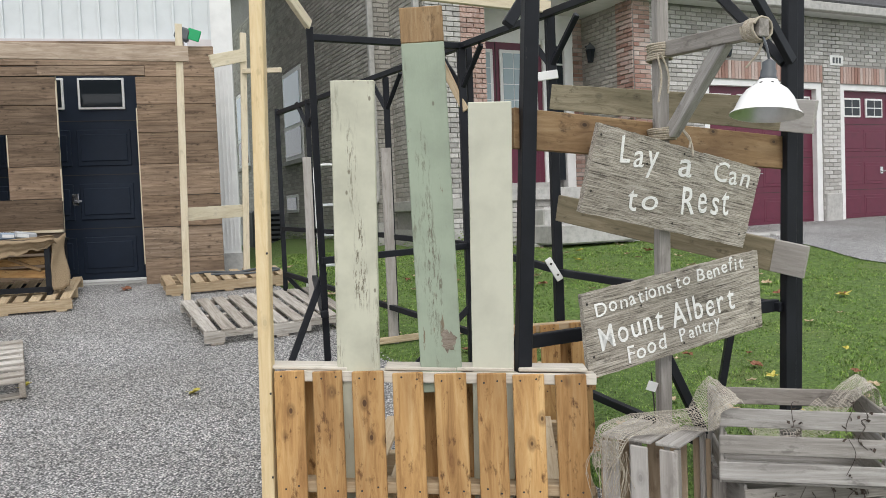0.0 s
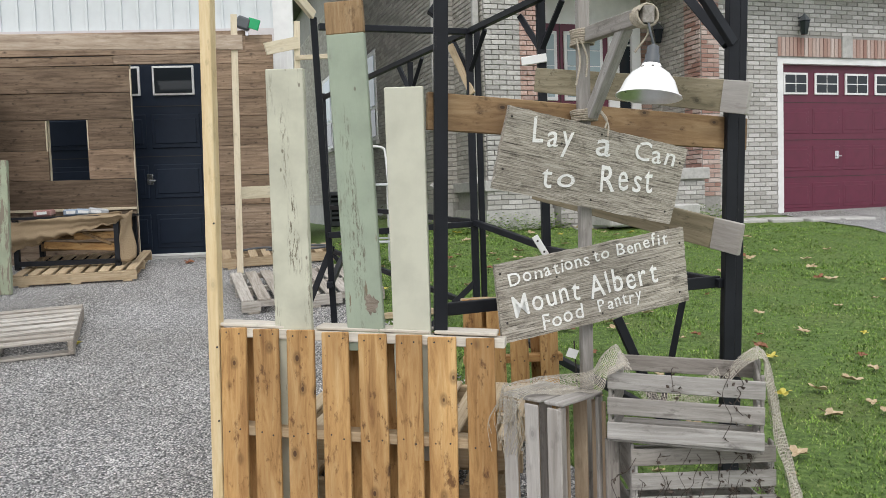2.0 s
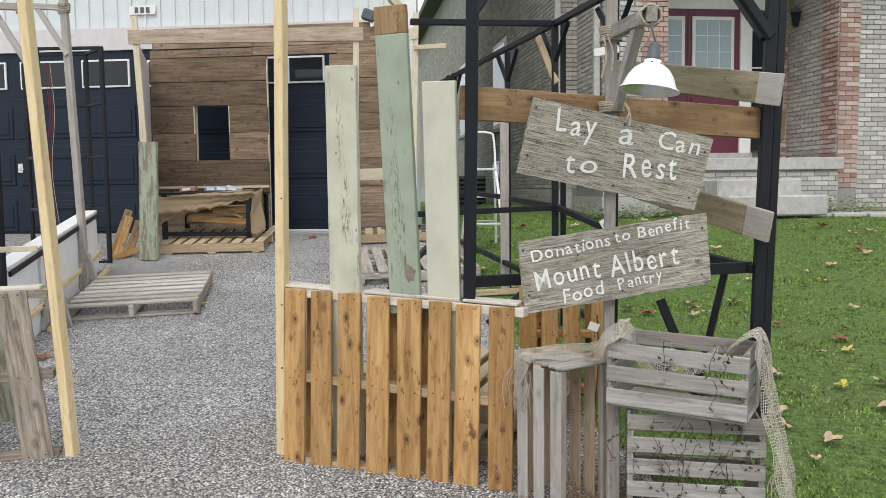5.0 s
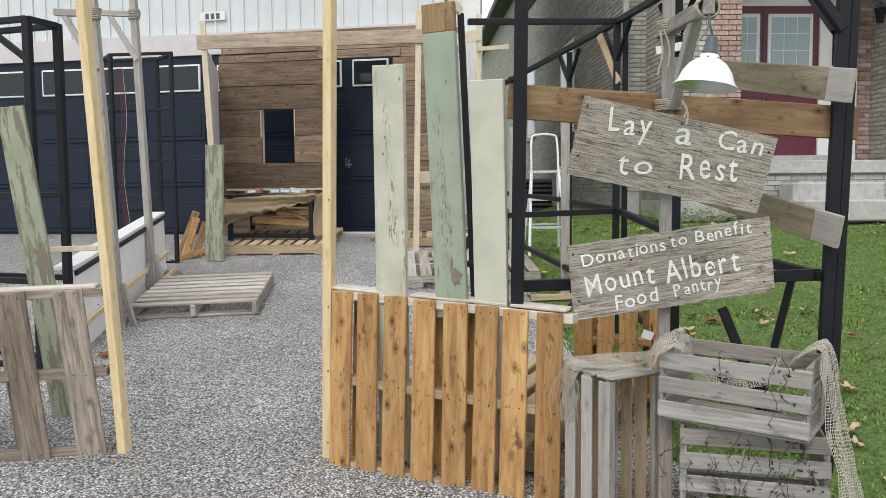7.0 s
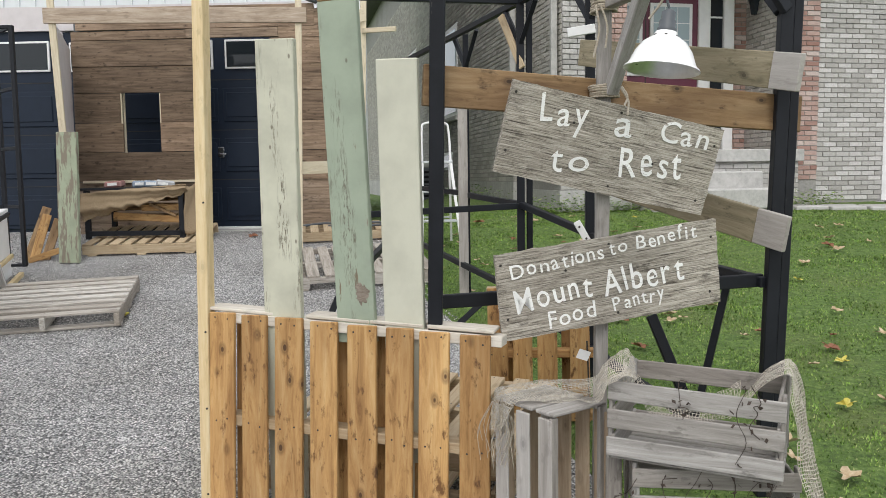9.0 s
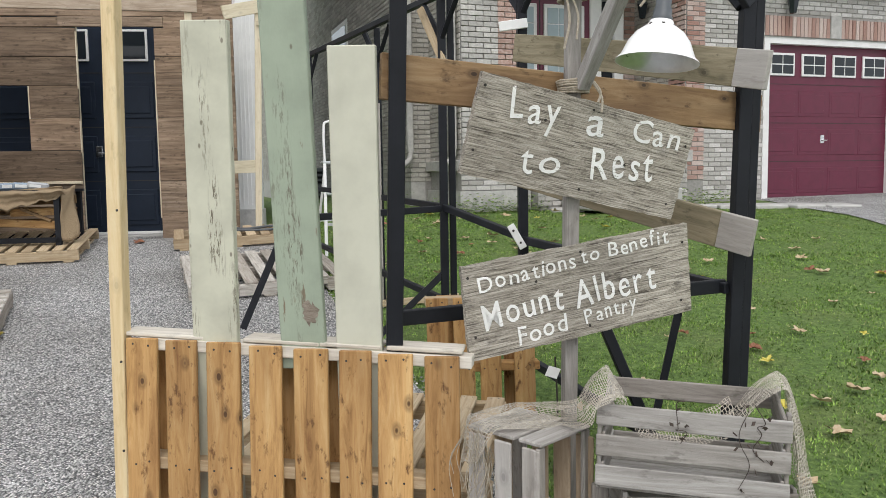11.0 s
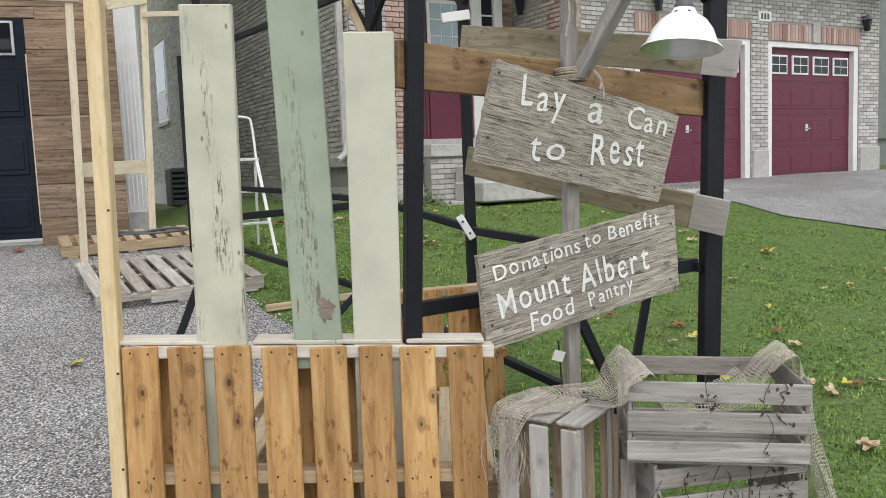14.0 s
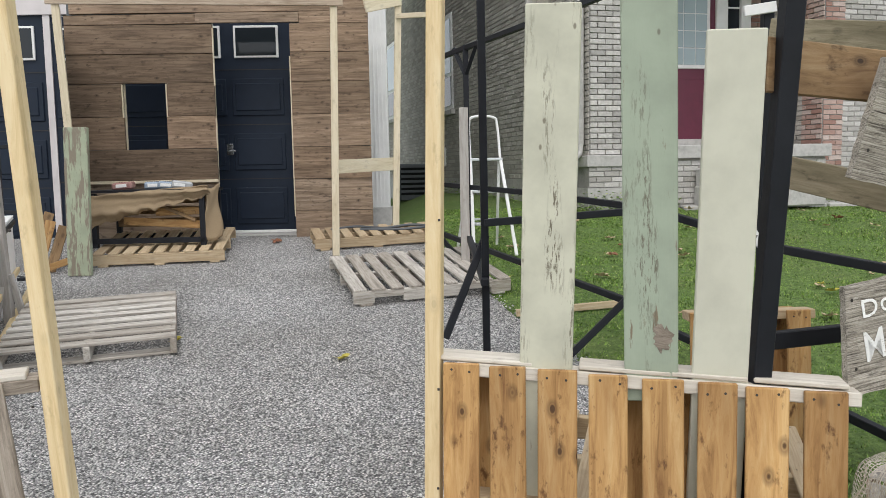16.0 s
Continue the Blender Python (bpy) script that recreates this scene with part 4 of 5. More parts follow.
def sign(tl, tr, bl, words, label, seed):
    tl, tr, bl = Vector(tl), Vector(tr), Vector(bl)
    m = frame3(tl, tr - tl, tl - bl)
    W, Hh = (tr - tl).length, (tl - bl).length
    ob = thing("lettered_sign", (tl.x, tl.y), label, "sign", "lettered signs", z=tl.z)
    bm = bmesh.new()
    nx, nz, T = 40, 12, 0.022
    r = random.Random(seed)
    skew = (tl - bl).dot((tr - tl).normalized())
    grid = {}
    for s in (0, 1):
        for i in range(nx + 1):
            for j in range(nz + 1):
                u, w = i / nx, j / nz
                e = (0.0025 * noise.noise((u * 9, w * 9, seed)) + (r.uniform(-0.0014, 0.0014) if i in (0, nx) or j in (0, nz) else 0))
                groove = 0.0022 * noise.noise((u * 2.0, w * 26 + 0.3 * math.sin(u * 9), seed + 3))
                grid[s, i, j] = bm.verts.new((u * W - skew * w + e, (T if s else 0) + (groove if not s else 0), -w * Hh + e))
    for i in range(nx):
        for j in range(nz):
            bm.faces.new([grid[0, i, j], grid[0, i, j + 1], grid[0, i + 1, j + 1], grid[0, i + 1, j]])
            bm.faces.new([grid[1, i, j], grid[1, i + 1, j], grid[1, i + 1, j + 1], grid[1, i, j + 1]])
    for i in range(nx):
        bm.faces.new([grid[0, i, 0], grid[0, i + 1, 0], grid[1, i + 1, 0], grid[1, i, 0]])
        bm.faces.new([grid[0, i, nz], grid[1, i, nz], grid[1, i + 1, nz], grid[0, i + 1, nz]])
    for j in range(nz):
        bm.faces.new([grid[0, 0, j], grid[1, 0, j], grid[1, 0, j + 1], grid[0, 0, j + 1]])
        bm.faces.new([grid[0, nx, j], grid[0, nx, j + 1], grid[1, nx, j + 1], grid[1, nx, j]])
    board = part("board", bm, M_SIGN, ob, "", m)
    for k, (word, a0, b0, a1, b1, cap) in enumerate(words):
        x, y = a0 * W - skew * b0, -b0 * Hh
        dx, dy = (a1 - a0) * W - skew * (b1 - b0), -(b1 - b0) * Hh
        me = text_mesh(word, x, y, math.hypot(dx, dy), cap, math.degrees(math.atan2(dy, dx)), seed + k)
        put("lettering", me, M_LETTER, board, m @ pose(0, -0.0022, 0, 90), "hand-painted white word")
    vs, fs = [], []
    for u, w in ((0.02, 0.12), (0.03, 0.75), (0.97, 0.2), (0.95, 0.85), (0.5, 0.08), (0.52, 0.9), (0.3, 0.3), (0.7, 0.55)):
        k = len(vs)
        vs.extend((u * W - skew * w + 0.005 * math.cos(a * 1.047), -0.003, -w * Hh + 0.005 * math.sin(a * 1.047)) for a in range(6))
        fs.append(tuple(range(k + 5, k - 1, -1)))
    pieces("nails", vs, fs, M_NAIL, ob, m)


sign((2.234, 3.011, 1.718), (2.986, 3.222, 1.552), (2.164, 3.037, 1.418),
     (("Lay", 0.138, 0.377, 0.357, 0.345, 0.095), ("a", 0.487, 0.327, 0.57, 0.325, 0.09), ("Can", 0.705, 0.285, 0.94, 0.25, 0.075),
      ("to", 0.24, 0.85, 0.415, 0.81, 0.085), ("Rest", 0.555, 0.765, 0.85, 0.655, 0.105)),
     "grey barn board sign with white words: Lay a Can to Rest", 5)
sign((2.167, 3.054, 1.130), (2.960, 3.22, 1.240), (2.194, 3.071, 0.829),
     (("Donations", 0.061, 0.30, 0.477, 0.235, 0.05), ("to", 0.504, 0.21, 0.585, 0.195, 0.048), ("Benefit", 0.625, 0.20, 0.906, 0.165, 0.05),
      ("Mount", 0.072, 0.70, 0.415, 0.635, 0.082), ("Albert", 0.467, 0.685, 0.836, 0.634, 0.095), ("Food", 0.209, 0.935, 0.425, 0.895, 0.062), ("Pantry", 0.499, 0.87, 0.739, 0.84, 0.052)),
     "grey barn board sign: Donations to Benefit Mount Albert Food Pantry", 9)

# ---- crates ----
def crate(name, m, L, Dp, Hh, label, rows, front, seed, sides=3, bottom=True, back=None):
    """Local x along the front, y to the back, z up. Slatted on the long sides, with corner posts and end boards."""
    r = random.Random(seed)
    ob = new(name)
    ob.matrix_basis = m
    WM[ob] = m
    tagged(ob, label, "crate", "wooden crates")
    sw = Hh / rows * 0.70
    for k in range(rows):
        z = Hh * (k + 0.5) / rows
        if front:
            box("slat", M_CRATE, ob, (L + 0.005, 0.009, sw), m @ pose(L / 2, -0.005, z, 0, r.uniform(-0.4, 0.4)))
        if back is None or k in back:
            box("slat", M_CRATE, ob, (L + 0.005, 0.009, sw), m @ pose(L / 2, Dp + 0.005, z, 0, r.uniform(-0.4, 0.4)))
    for x in (0.006, L - 0.006):
        for y in (0.018, Dp - 0.018):
            box("corner_post", M_CRATE, ob, (Hh, 0.034, 0.012), m @ pose(x, y, Hh / 2, 0, 90, 0))
        for k in range(sides):
            box("end_board", M_CRATE, ob, (Dp, 0.010, Hh / sides * 0.84), m @ pose(x + (0.011 if x < 0.1 else -0.011), Dp / 2, Hh * (k + 0.5) / sides, 0, 0, 90))
    if bottom:
        for k in range(4):
            box("bottom_slat", M_CRATE, ob, (L, Dp / 4 * 0.86, 0.009), m @ pose(L / 2, Dp * (k + 0.5) / 4, 0.005))
    return ob


def yawed(o, yaw, rx=0.0, ry=0.0):
    return pose(*o, 0, 0, yaw) @ pose(0, 0, 0, rx, ry, 0)


crate("crate", yawed((2.575, 2.738, 0.095), -6), 0.49, 0.30, 0.425, "grey slatted crate on its side under another crate", 5, True, 31, sides=2, bottom=False, back=(1, 3))
crate("crate", yawed((2.50, 2.757, 0.53), -23.6, 0, 1.4), 0.50, 0.305, 0.258, "grey slatted crate resting on another crate", 3, True, 32, back=(0, 2))
# crate standing on end: its bottom turned away, its open top to the viewer's right
base = Vector((2.33, 2.70, 0.088))
e1, e2 = Vector((-0.63, 0.777, 0)).normalized(), Vector((0.777, 0.63, 0)).normalized()
m_c = Matrix((Vector((0, 0, 1)), e2, -e1)).transposed().to_4x4()
m_c.translation = base + e1 * 0.27
ob = thing("crate", (base.x, base.y), "grey slatted crate standing on end with an open side", "crate", "wooden crates", z=base.z)
for k in range(3):
    p = base + e1 * (0.035 + 0.1 * k)
    beam("slat", M_GREY, ob, p, p + Vector((0, 0, 0.575)), 0.06, 0.01, e1)
for k in range(4):
    p = base + e2 * 0.235 + e1 * (0.02 + 0.082 * k)
    beam("slat", M_CRATE if k == 3 else M_TAN, ob, p + Vector((0, 0, 0.03)), p + Vector((0, 0, 0.56)), 0.06, 0.01, e1)
for k in range(2):
    p = base + e1 * 0.275 + e2 * (0.05 + 0.12 * k)
    beam("slat", M_TAN, ob, p, p + Vector((0, 0, 0.575)), 0.075, 0.01, e2)
for z in (0.015, 0.59):
    for k in range(3):
        p = base + e1 * (0.04 + 0.095 * k) + Vector((0, 0, z))
        beam("end_board", M_CRATE, ob, p, p + e2 * 0.235, 0.012, 0.08)
for s in (0.012, 0.225):
    beam("corner_post", M_CRATE, ob, base + e2 * s + Vector((0, 0, 0.02)) + e1 * 0.012, base + e2 * s + e1 * 0.012 + Vector((0, 0, 0.58)), 0.03, 0.015, e2)
beam("slat", M_CRATE, ob, (2.53, 2.81, 0.1), (2.53, 2.81, 0.525), 0.05, 0.012, (1, 0, 0))

# ---- open jute netting over the crates ----
def drape(points, n):
    """Rows of guide points made into a smooth surface."""
    rows = [smooth_path(r, 8) for r in points]
    cols = [smooth_path(c, 8) for c in zip(*rows)]
    def surf(u, v):
        i, j = v * (len(cols) - 1), u * (len(cols[0]) - 1)
        a, b = int(min(i, len(cols) - 1.001)), int(min(j, len(cols[0]) - 1.001))
        fi, fj = i - a, j - b
        p = (cols[a][b] * (1 - fi) + cols[a + 1][b] * fi) * (1 - fj) + (cols[a][b + 1] * (1 - fi) + cols[a + 1][b + 1] * fi) * fj
        k = 0.010
        return p + Vector((noise.noise((u * 9, v * 9, n)), noise.noise((u * 9, v * 9, n + 4)), noise.noise((u * 8, v * 8, n + 8)))) * k
    return surf


def netting(name, points, nu, nv, w, label, seed):
    vs, fs = ribbons(drape(points, seed), nu, nv, w, 0.04, seed)
    return tagged(pieces(name, vs, fs, M_BURLAP, kind=""), label, "netting")


TOPZ = 0.685
def over(i, j, z):
    """A point over the standing crate's top: i along its slats' face, j across it."""
    return base.xy.to_3d() + e1 * i + e2 * j + Vector((0, 0, z))
netting("netting", (
    (over(0.20, -0.03, 0.60), over(0.25, -0.02, 0.58), over(0.30, 0.0, 0.57), over(0.33, 0.05, 0.58)),
    (over(0.15, 0.0, TOPZ + 0.012), over(0.21, 0.0, TOPZ + 0.02), over(0.27, 0.01, TOPZ + 0.015), over(0.31, 0.06, TOPZ)),
    (over(0.09, 0.07, TOPZ + 0.004), over(0.15, 0.08, TOPZ + 0.012), over(0.22, 0.09, TOPZ + 0.025), over(0.28, 0.11, TOPZ + 0.02)),
    (over(0.06, 0.16, TOPZ), over(0.12, 0.17, TOPZ + 0.02), over(0.19, 0.18, TOPZ + 0.04), over(0.25, 0.19, TOPZ + 0.02)),
    ((2.462, 2.735, 0.71), (2.46, 2.80, 0.74), (2.47, 2.87, 0.75), (2.47, 2.95, 0.71)),
    ((2.50, 2.722, 0.765), (2.485, 2.76, 0.80), (2.53, 2.88, 0.815), (2.56, 2.98, 0.79)),
    ((2.545, 2.710, 0.80), (2.55, 2.75, 0.815), (2.58, 2.90, 0.83), (2.61, 2.99, 0.815)),
    ((2.58, 2.735, 0.78), (2.59, 2.78, 0.79), (2.61, 2.90, 0.79), (2.63, 2.97, 0.77))), 78, 34, 0.0024, "frayed open jute netting draped over a crate top", 2)
FR, ED, EO = Vector((2.955, 2.553, -0.018)), Vector((0.40, 0.916, 0)), Vector((0.916, -0.40, 0))
def beside(k, off, z):
    """A point by the upper crate's end: k from its front to its back, off outward."""
    return FR + ED * 0.295 * k + EO * off + Vector((0, 0, z))
netting("netting", tuple(tuple(beside(k, off + (fold if i % 2 else -fold), z - dz * k) for i, k in enumerate(ks)) for ks, off, z, dz, fold in (
    ((0.30, 0.45, 0.62, 0.8, 0.98), -0.15, 0.69, 0.0, 0.0),
    ((0.35, 0.52, 0.68, 0.85, 1.0), -0.06, 0.79, -0.01, 0.004),
    ((0.42, 0.58, 0.75, 0.9, 1.03), 0.008, 0.822, -0.012, 0.004),
    ((0.36, 0.54, 0.72, 0.9, 1.04), 0.035, 0.73, -0.01, 0.012),
    ((0.30, 0.50, 0.70, 0.88, 1.02), 0.055, 0.60, 0.0, 0.016),
    ((0.24, 0.44, 0.64, 0.83, 0.98), 0.09, 0.46, 0.02, 0.018),
    ((0.12, 0.36, 0.58, 0.78, 0.96), 0.12, 0.33, 0.03, 0.016),
    ((0.10, 0.34, 0.56, 0.77, 0.98), 0.135, 0.21, 0.05, 0.012))), 96, 36, 0.0024, "open jute netting hanging over a crate corner", 6)
netting("netting", (
    ((2.60, 2.97, 0.78), (2.58, 2.88, 0.78), (2.55, 2.78, 0.76)),
    ((2.70, 2.93, 0.68), (2.68, 2.84, 0.66), (2.65, 2.75, 0.66)),
    ((2.82, 2.88, 0.67), (2.80, 2.79, 0.65), (2.77, 2.71, 0.65)),
    ((2.93, 2.84, 0.75), (2.90, 2.75, 0.73), (2.87, 2.66, 0.70))), 44, 16, 0.0024, "open jute netting slung inside a crate", 12)

rng = random.Random(17)
fr_ob = thing("frayed_threads", (2.15, 2.93), "loose jute threads hanging from the netting", "threads", kind="stuff", z=0.5)
for k in range(60):
    if k < 36:
        t = rng.random()
        p = over(0.17 + 0.12 * t, -0.015, rng.uniform(0.58, 0.69))
        n = rng.uniform(0.05, 0.2)
    else:
        p = beside(rng.uniform(0.1, 0.5), 0.10, rng.uniform(0.2, 0.42))
        n = rng.uniform(0.04, 0.12)
    d = Vector((rng.uniform(-0.04, 0.03), rng.uniform(-0.05, 0.02), -n))
    s = Vector((rng.uniform(-0.03, 0.03), rng.uniform(-0.03, 0.03), 0))
    tube("thread", M_ROPE, fr_ob, smooth_path([p, p + d * 0.5 + s, p + d], 4), 0.0011, res=0)

vines = thing("dry_vines", (2.85, 2.8), "dry dark vine twigs trailing over the crates", "vines", kind="stuff", z=0.3)
leaf_v, leaf_f = [], []
for k in range(24):
    x = rng.uniform(2.60, 2.9) if k < 3 else rng.uniform(2.75, 3.04) if k < 9 else rng.uniform(2.58, 3.04)
    top = 0.8 if k < 3 else rng.uniform(0.26, 0.52)
    y = 2.70
    p = [Vector((x, y - 0.012, top))]
    for j in range(5):
        p.append(p[-1] + Vector((rng.uniform(-0.035, 0.035), rng.uniform(-0.012, 0.008), rng.uniform(-0.07, 0.0))))
    p = [Vector((q.x, (2.742 - 0.376 * (q.x - 2.475) - 0.012) if q.z > 0.54 else 2.722 - 0.07 * (q.x - 2.56) - rng.uniform(0, 0.012), max(q.z, 0.11))) for q in p]
    tube("twig", M_VINE, vines, smooth_path(p, 4), rng.uniform(0.0008, 0.0014), res=0)
    for q in p[1:]:
        for _ in range(2):
            c = q + Vector((rng.uniform(-0.02, 0.02), rng.uniform(-0.012, 0.0), rng.uniform(-0.02, 0.02)))
            a, b = Vector((rng.uniform(-1, 1), rng.uniform(-1, 1), rng.uniform(-1, 1))).normalized() * 0.009, Vector((rng.uniform(-1, 1), rng.uniform(-1, 1), rng.uniform(-1, 1))).normalized() * 0.006
            n = len(leaf_v)
            leaf_v.extend((c - a, c + b, c + a, c - b))
            leaf_f.append((n, n + 1, n + 2, n + 3))
pieces("withered_leaves", leaf_v, leaf_f, M_VINE, vines)
leaf_v, leaf_f = [], []
for k in range(700):
    x, y = rng.gauss(2.62, 0.22), rng.gauss(2.88, 0.12)
    z, a, n = ground_z(x, y) + rng.uniform(0.01, 0.05), rng.uniform(0, 6.3), rng.uniform(0.03, 0.11)
    d = Vector((math.cos(a), math.sin(a), rng.uniform(-0.25, 0.25))) * n / 2
    c, s = Vector((x, y, z)), Vector((-math.sin(a), math.cos(a), 0)) * 0.0016
    i = len(leaf_v)
    leaf_v.extend((c - d - s, c - d + s, c + d + s, c + d - s))
    leaf_f.append((i, i + 1, i + 2, i + 3))
tagged(pieces("straw", leaf_v, leaf_f, M_BROWN), "dry straw and twigs among the crates", "straw")

# ---- bench with burlap and packages by the plank wall ----
bench = thing("draped_bench", (-1.35, 8.8), "low black bench of pallet wood with burlap over it", "bench")
for x in (-1.93, -0.93):
    for y in (8.62, 9.25):
        beam("leg", M_BLACK, bench, (x, y, 0.80), (x, y, 1.31), 0.05, 0.05, (1, 0, 0))
for y in (8.62, 9.25):
    beam("rail", M_BLACK, bench, (-1.95, y, 0.86), (-0.9, y, 0.86), 0.05, 0.05)
box("top", M_BLACK, bench, (1.1, 0.7, 0.025), pose(-1.43, 8.93, 1.325))
for z, a in ((1.0, 0), (1.12, 1), (1.22, -2)):
    box("board", M_BROWN, bench, (0.98, 0.02, 0.085), pose(-1.43, 9.2, z, 0, a))
box("board", M_ORANGE, bench, (0.74, 0.02, 0.075), pose(-1.32, 8.70, 1.02, 0, 3.5))
box("board", M_ORANGE, bench, (0.46, 0.02, 0.07), pose(-1.16, 8.71, 1.125, 0, -1))
box("board", M_BROWN, bench, (0.3, 0.02, 0.03), pose(-1.15, 8.68, 1.10, 0, 24))
def burlap_surf(u, v):
    x = -1.99 + 1.13 * u
    top = 1.36 - 0.085 * (1 - u) ** 1.6
    drop = (0.07 + 0.21 * (1 - u) ** 0.8 + 0.012 * math.sin(u * 37) + 0.008 * math.sin(u * 83)) * v
    fold = 0.022 * math.sin(11 * (v * 0.8 - 0.55 * u)) + 0.012 * math.sin(23 * (v * 0.7 - 0.4 * u) + 1)
    return Vector((x + 0.02 * v, 8.575 - 0.03 * math.sin(3.1 * v) + fold, top - drop))
vs, fs = [], []
for i in range(41):
    for j in range(13):
        vs.append(burlap_surf(i / 40, j / 12) + Vector((0, 0, 0.012 * noise.noise((i * 0.3, j * 0.4, 0)))))
for i in range(40):
    for j in range(12):
        fs.append((i * 13 + j, i * 13 + j + 1, i * 13 + j + 14, i * 13 + j + 13))
cloth = pieces("burlap", vs, fs, M_BURLAPB, kind="")
sol = cloth.modifiers.new("thick", "SOLIDIFY")
sol.thickness = 0.006
cloth.data.shade_smooth()
tagged(cloth, "brown burlap cloth hanging over the bench front", "cloth")
vs, fs = [], []
for i in range(9):
    for j in range(15):
        u, v = i / 8, j / 14
        vs.append((-0.90 + 0.12 * u + 0.02 * math.sin(v * 6 + u * 3), 8.6 + 0.1 * u, 1.36 - 0.5 * v - 0.02 * math.sin(u * 5)))
for i in range(8):
    for j in range(14):
        fs.append((i * 15 + j, i * 15 + j + 1, i * 15 + j + 16, i * 15 + j + 15))
cloth = pieces("burlap", vs, fs, M_BURLAPB, kind="")
sol = cloth.modifiers.new("thick", "SOLIDIFY")
sol.thickness = 0.008
cloth.data.shade_smooth()
tagged(cloth, "brown burlap tail hanging at the bench corner", "cloth")
for k, (x, mt) in enumerate(((-1.72, 0), (-1.42, 1), (-1.3, 1), (-1.17, 2))):
    pk = thing("package", (x, 8.85), ("red and clear plastic package on the bench", "blue plastic package on the bench", "blue plastic package on the bench", "clear plastic package on the bench")[k], "package", "packages", z=1.338)
    box("body", M_PKG[mt], pk, (0.19, 0.13, 0.07), pose(x, 8.83, 1.374, 3, 4 * (k - 1), 8 * k), bevel=0.015)
    box("label", M_PAPER, pk, (0.1, 0.004, 0.03), pose(x, 8.76, 1.375, 0, 4 * (k - 1), 8 * k), bevel=0.001)
scrap = thing("scrap_boards", (-2.35, 8.2), "brown scrap boards leaning in a heap", "boards")
for k, (xb, xt, z1, mt) in enumerate(((-2.28, -2.19, 1.08, M_ORANGE), (-2.19, -2.10, 1.03, M_BROWN), (-2.40, -2.24, 1.15, M_BROWN))):
    beam("board", mt, scrap, (xb, 8.15 + 0.05 * k, ground_z(xb, 8.15)), (xt, 8.3 + 0.05 * k, z1), 0.085, 0.022, (1, 0.3, 0))
beam("board", M_ORANGE, scrap, (-2.3, 8.1, ground_z(-2.3, 8.1) + 0.03), (-1.95, 8.2, 0.75), 0.06, 0.025)

hose = thing("black_cable", (0.6, 9.2), "black cable lying in a loop on the pallet", "cable", z=0.84)
tube("cable", M_RUBBER, hose, smooth_path([(0.2, 9.25, 0.88), (0.45, 9.35, 0.9), (0.75, 9.2, 0.89), (1.0, 9.32, 0.91), (1.2, 9.2, 0.9), (0.9, 9.12, 0.88), (0.5, 9.2, 0.88)]), 0.014)

# ---- structures on the far side of the driveway ----
def lamp_pole(p, top, label, seed):
    ob = thing("lamp_pole", p, label, "post", "lamp poles")
    z = ground_z(*p)
    beam("post", M_GREY, ob, (*p, z), top, 0.06, 0.055, (1, 0, 0))
    T = Vector(top)
    a = Vector((p[0], p[1], z)).lerp(T, 0.93)
    beam("arm", M_GREY, ob, a + Vector((0.05, 0, 0)), a + Vector((-0.3, -0.05, 0.02)), 0.05, 0.04)
    beam("brace", M_GREY, ob, a + Vector((0.03, -0.03, -0.42)), a + Vector((-0.24, -0.04, 0.02)), 0.045, 0.03)
    coil("rope", a, (0, 0, 1), 0.05, 0.05, 6, 0.09, ob, seed=seed)
    for s in (-1, 1):
        beam("foot", M_GREY, ob, (p[0] + 0.075 * s, p[1] + 0.06 * s, z + 0.02), (p[0] + 0.02 * s, p[1], z + 0.36), 0.05, 0.025, (1, 0, 0))
lamp_pole((-1.355, 5.45), (-1.48, 5.43, 2.9), "grey post with a roped arm and braced foot", 5)
lamp_pole((-1.815, 6.71), (-1.92, 6.71, 3.2), "grey post with a roped arm beside a white board", 6)
wb = thing("white_barrier", (-1.7, 6.1), "white sheet board barrier with a sloping white cap", "barrier")
bl_, br_ = Vector((-1.22, 4.70, 0.235)), Vector((-2.17, 7.55, 0.535))
beam("sheet", M_SHEET, wb, bl_ + Vector((0, 0, 0.30)), br_ + Vector((0, 0, 0.30)), 0.58, 0.02)
beam("cap", M_WHITE, wb, bl_ + Vector((-0.05, -0.02, 0.62)), br_ + Vector((-0.05, -0.02, 0.62)), 0.03, 0.14, label="white cap board")
beam("edge", M_BLACK, wb, bl_ + Vector((0.02, 0.006, 0.585)), br_ + Vector((0.02, 0.006, 0.585)), 0.035, 0.02)
beam("rail", M_YELLOW, wb, bl_ + Vector((0.025, 0.008, 0.2)), br_ + Vector((0.025, 0.008, 0.2)), 0.04, 0.025)
beam("sill", M_YELLOW, wb, (-1.36, 5.38, 0.32), (-2.06, 7.55, 0.56), 0.05, 0.04)

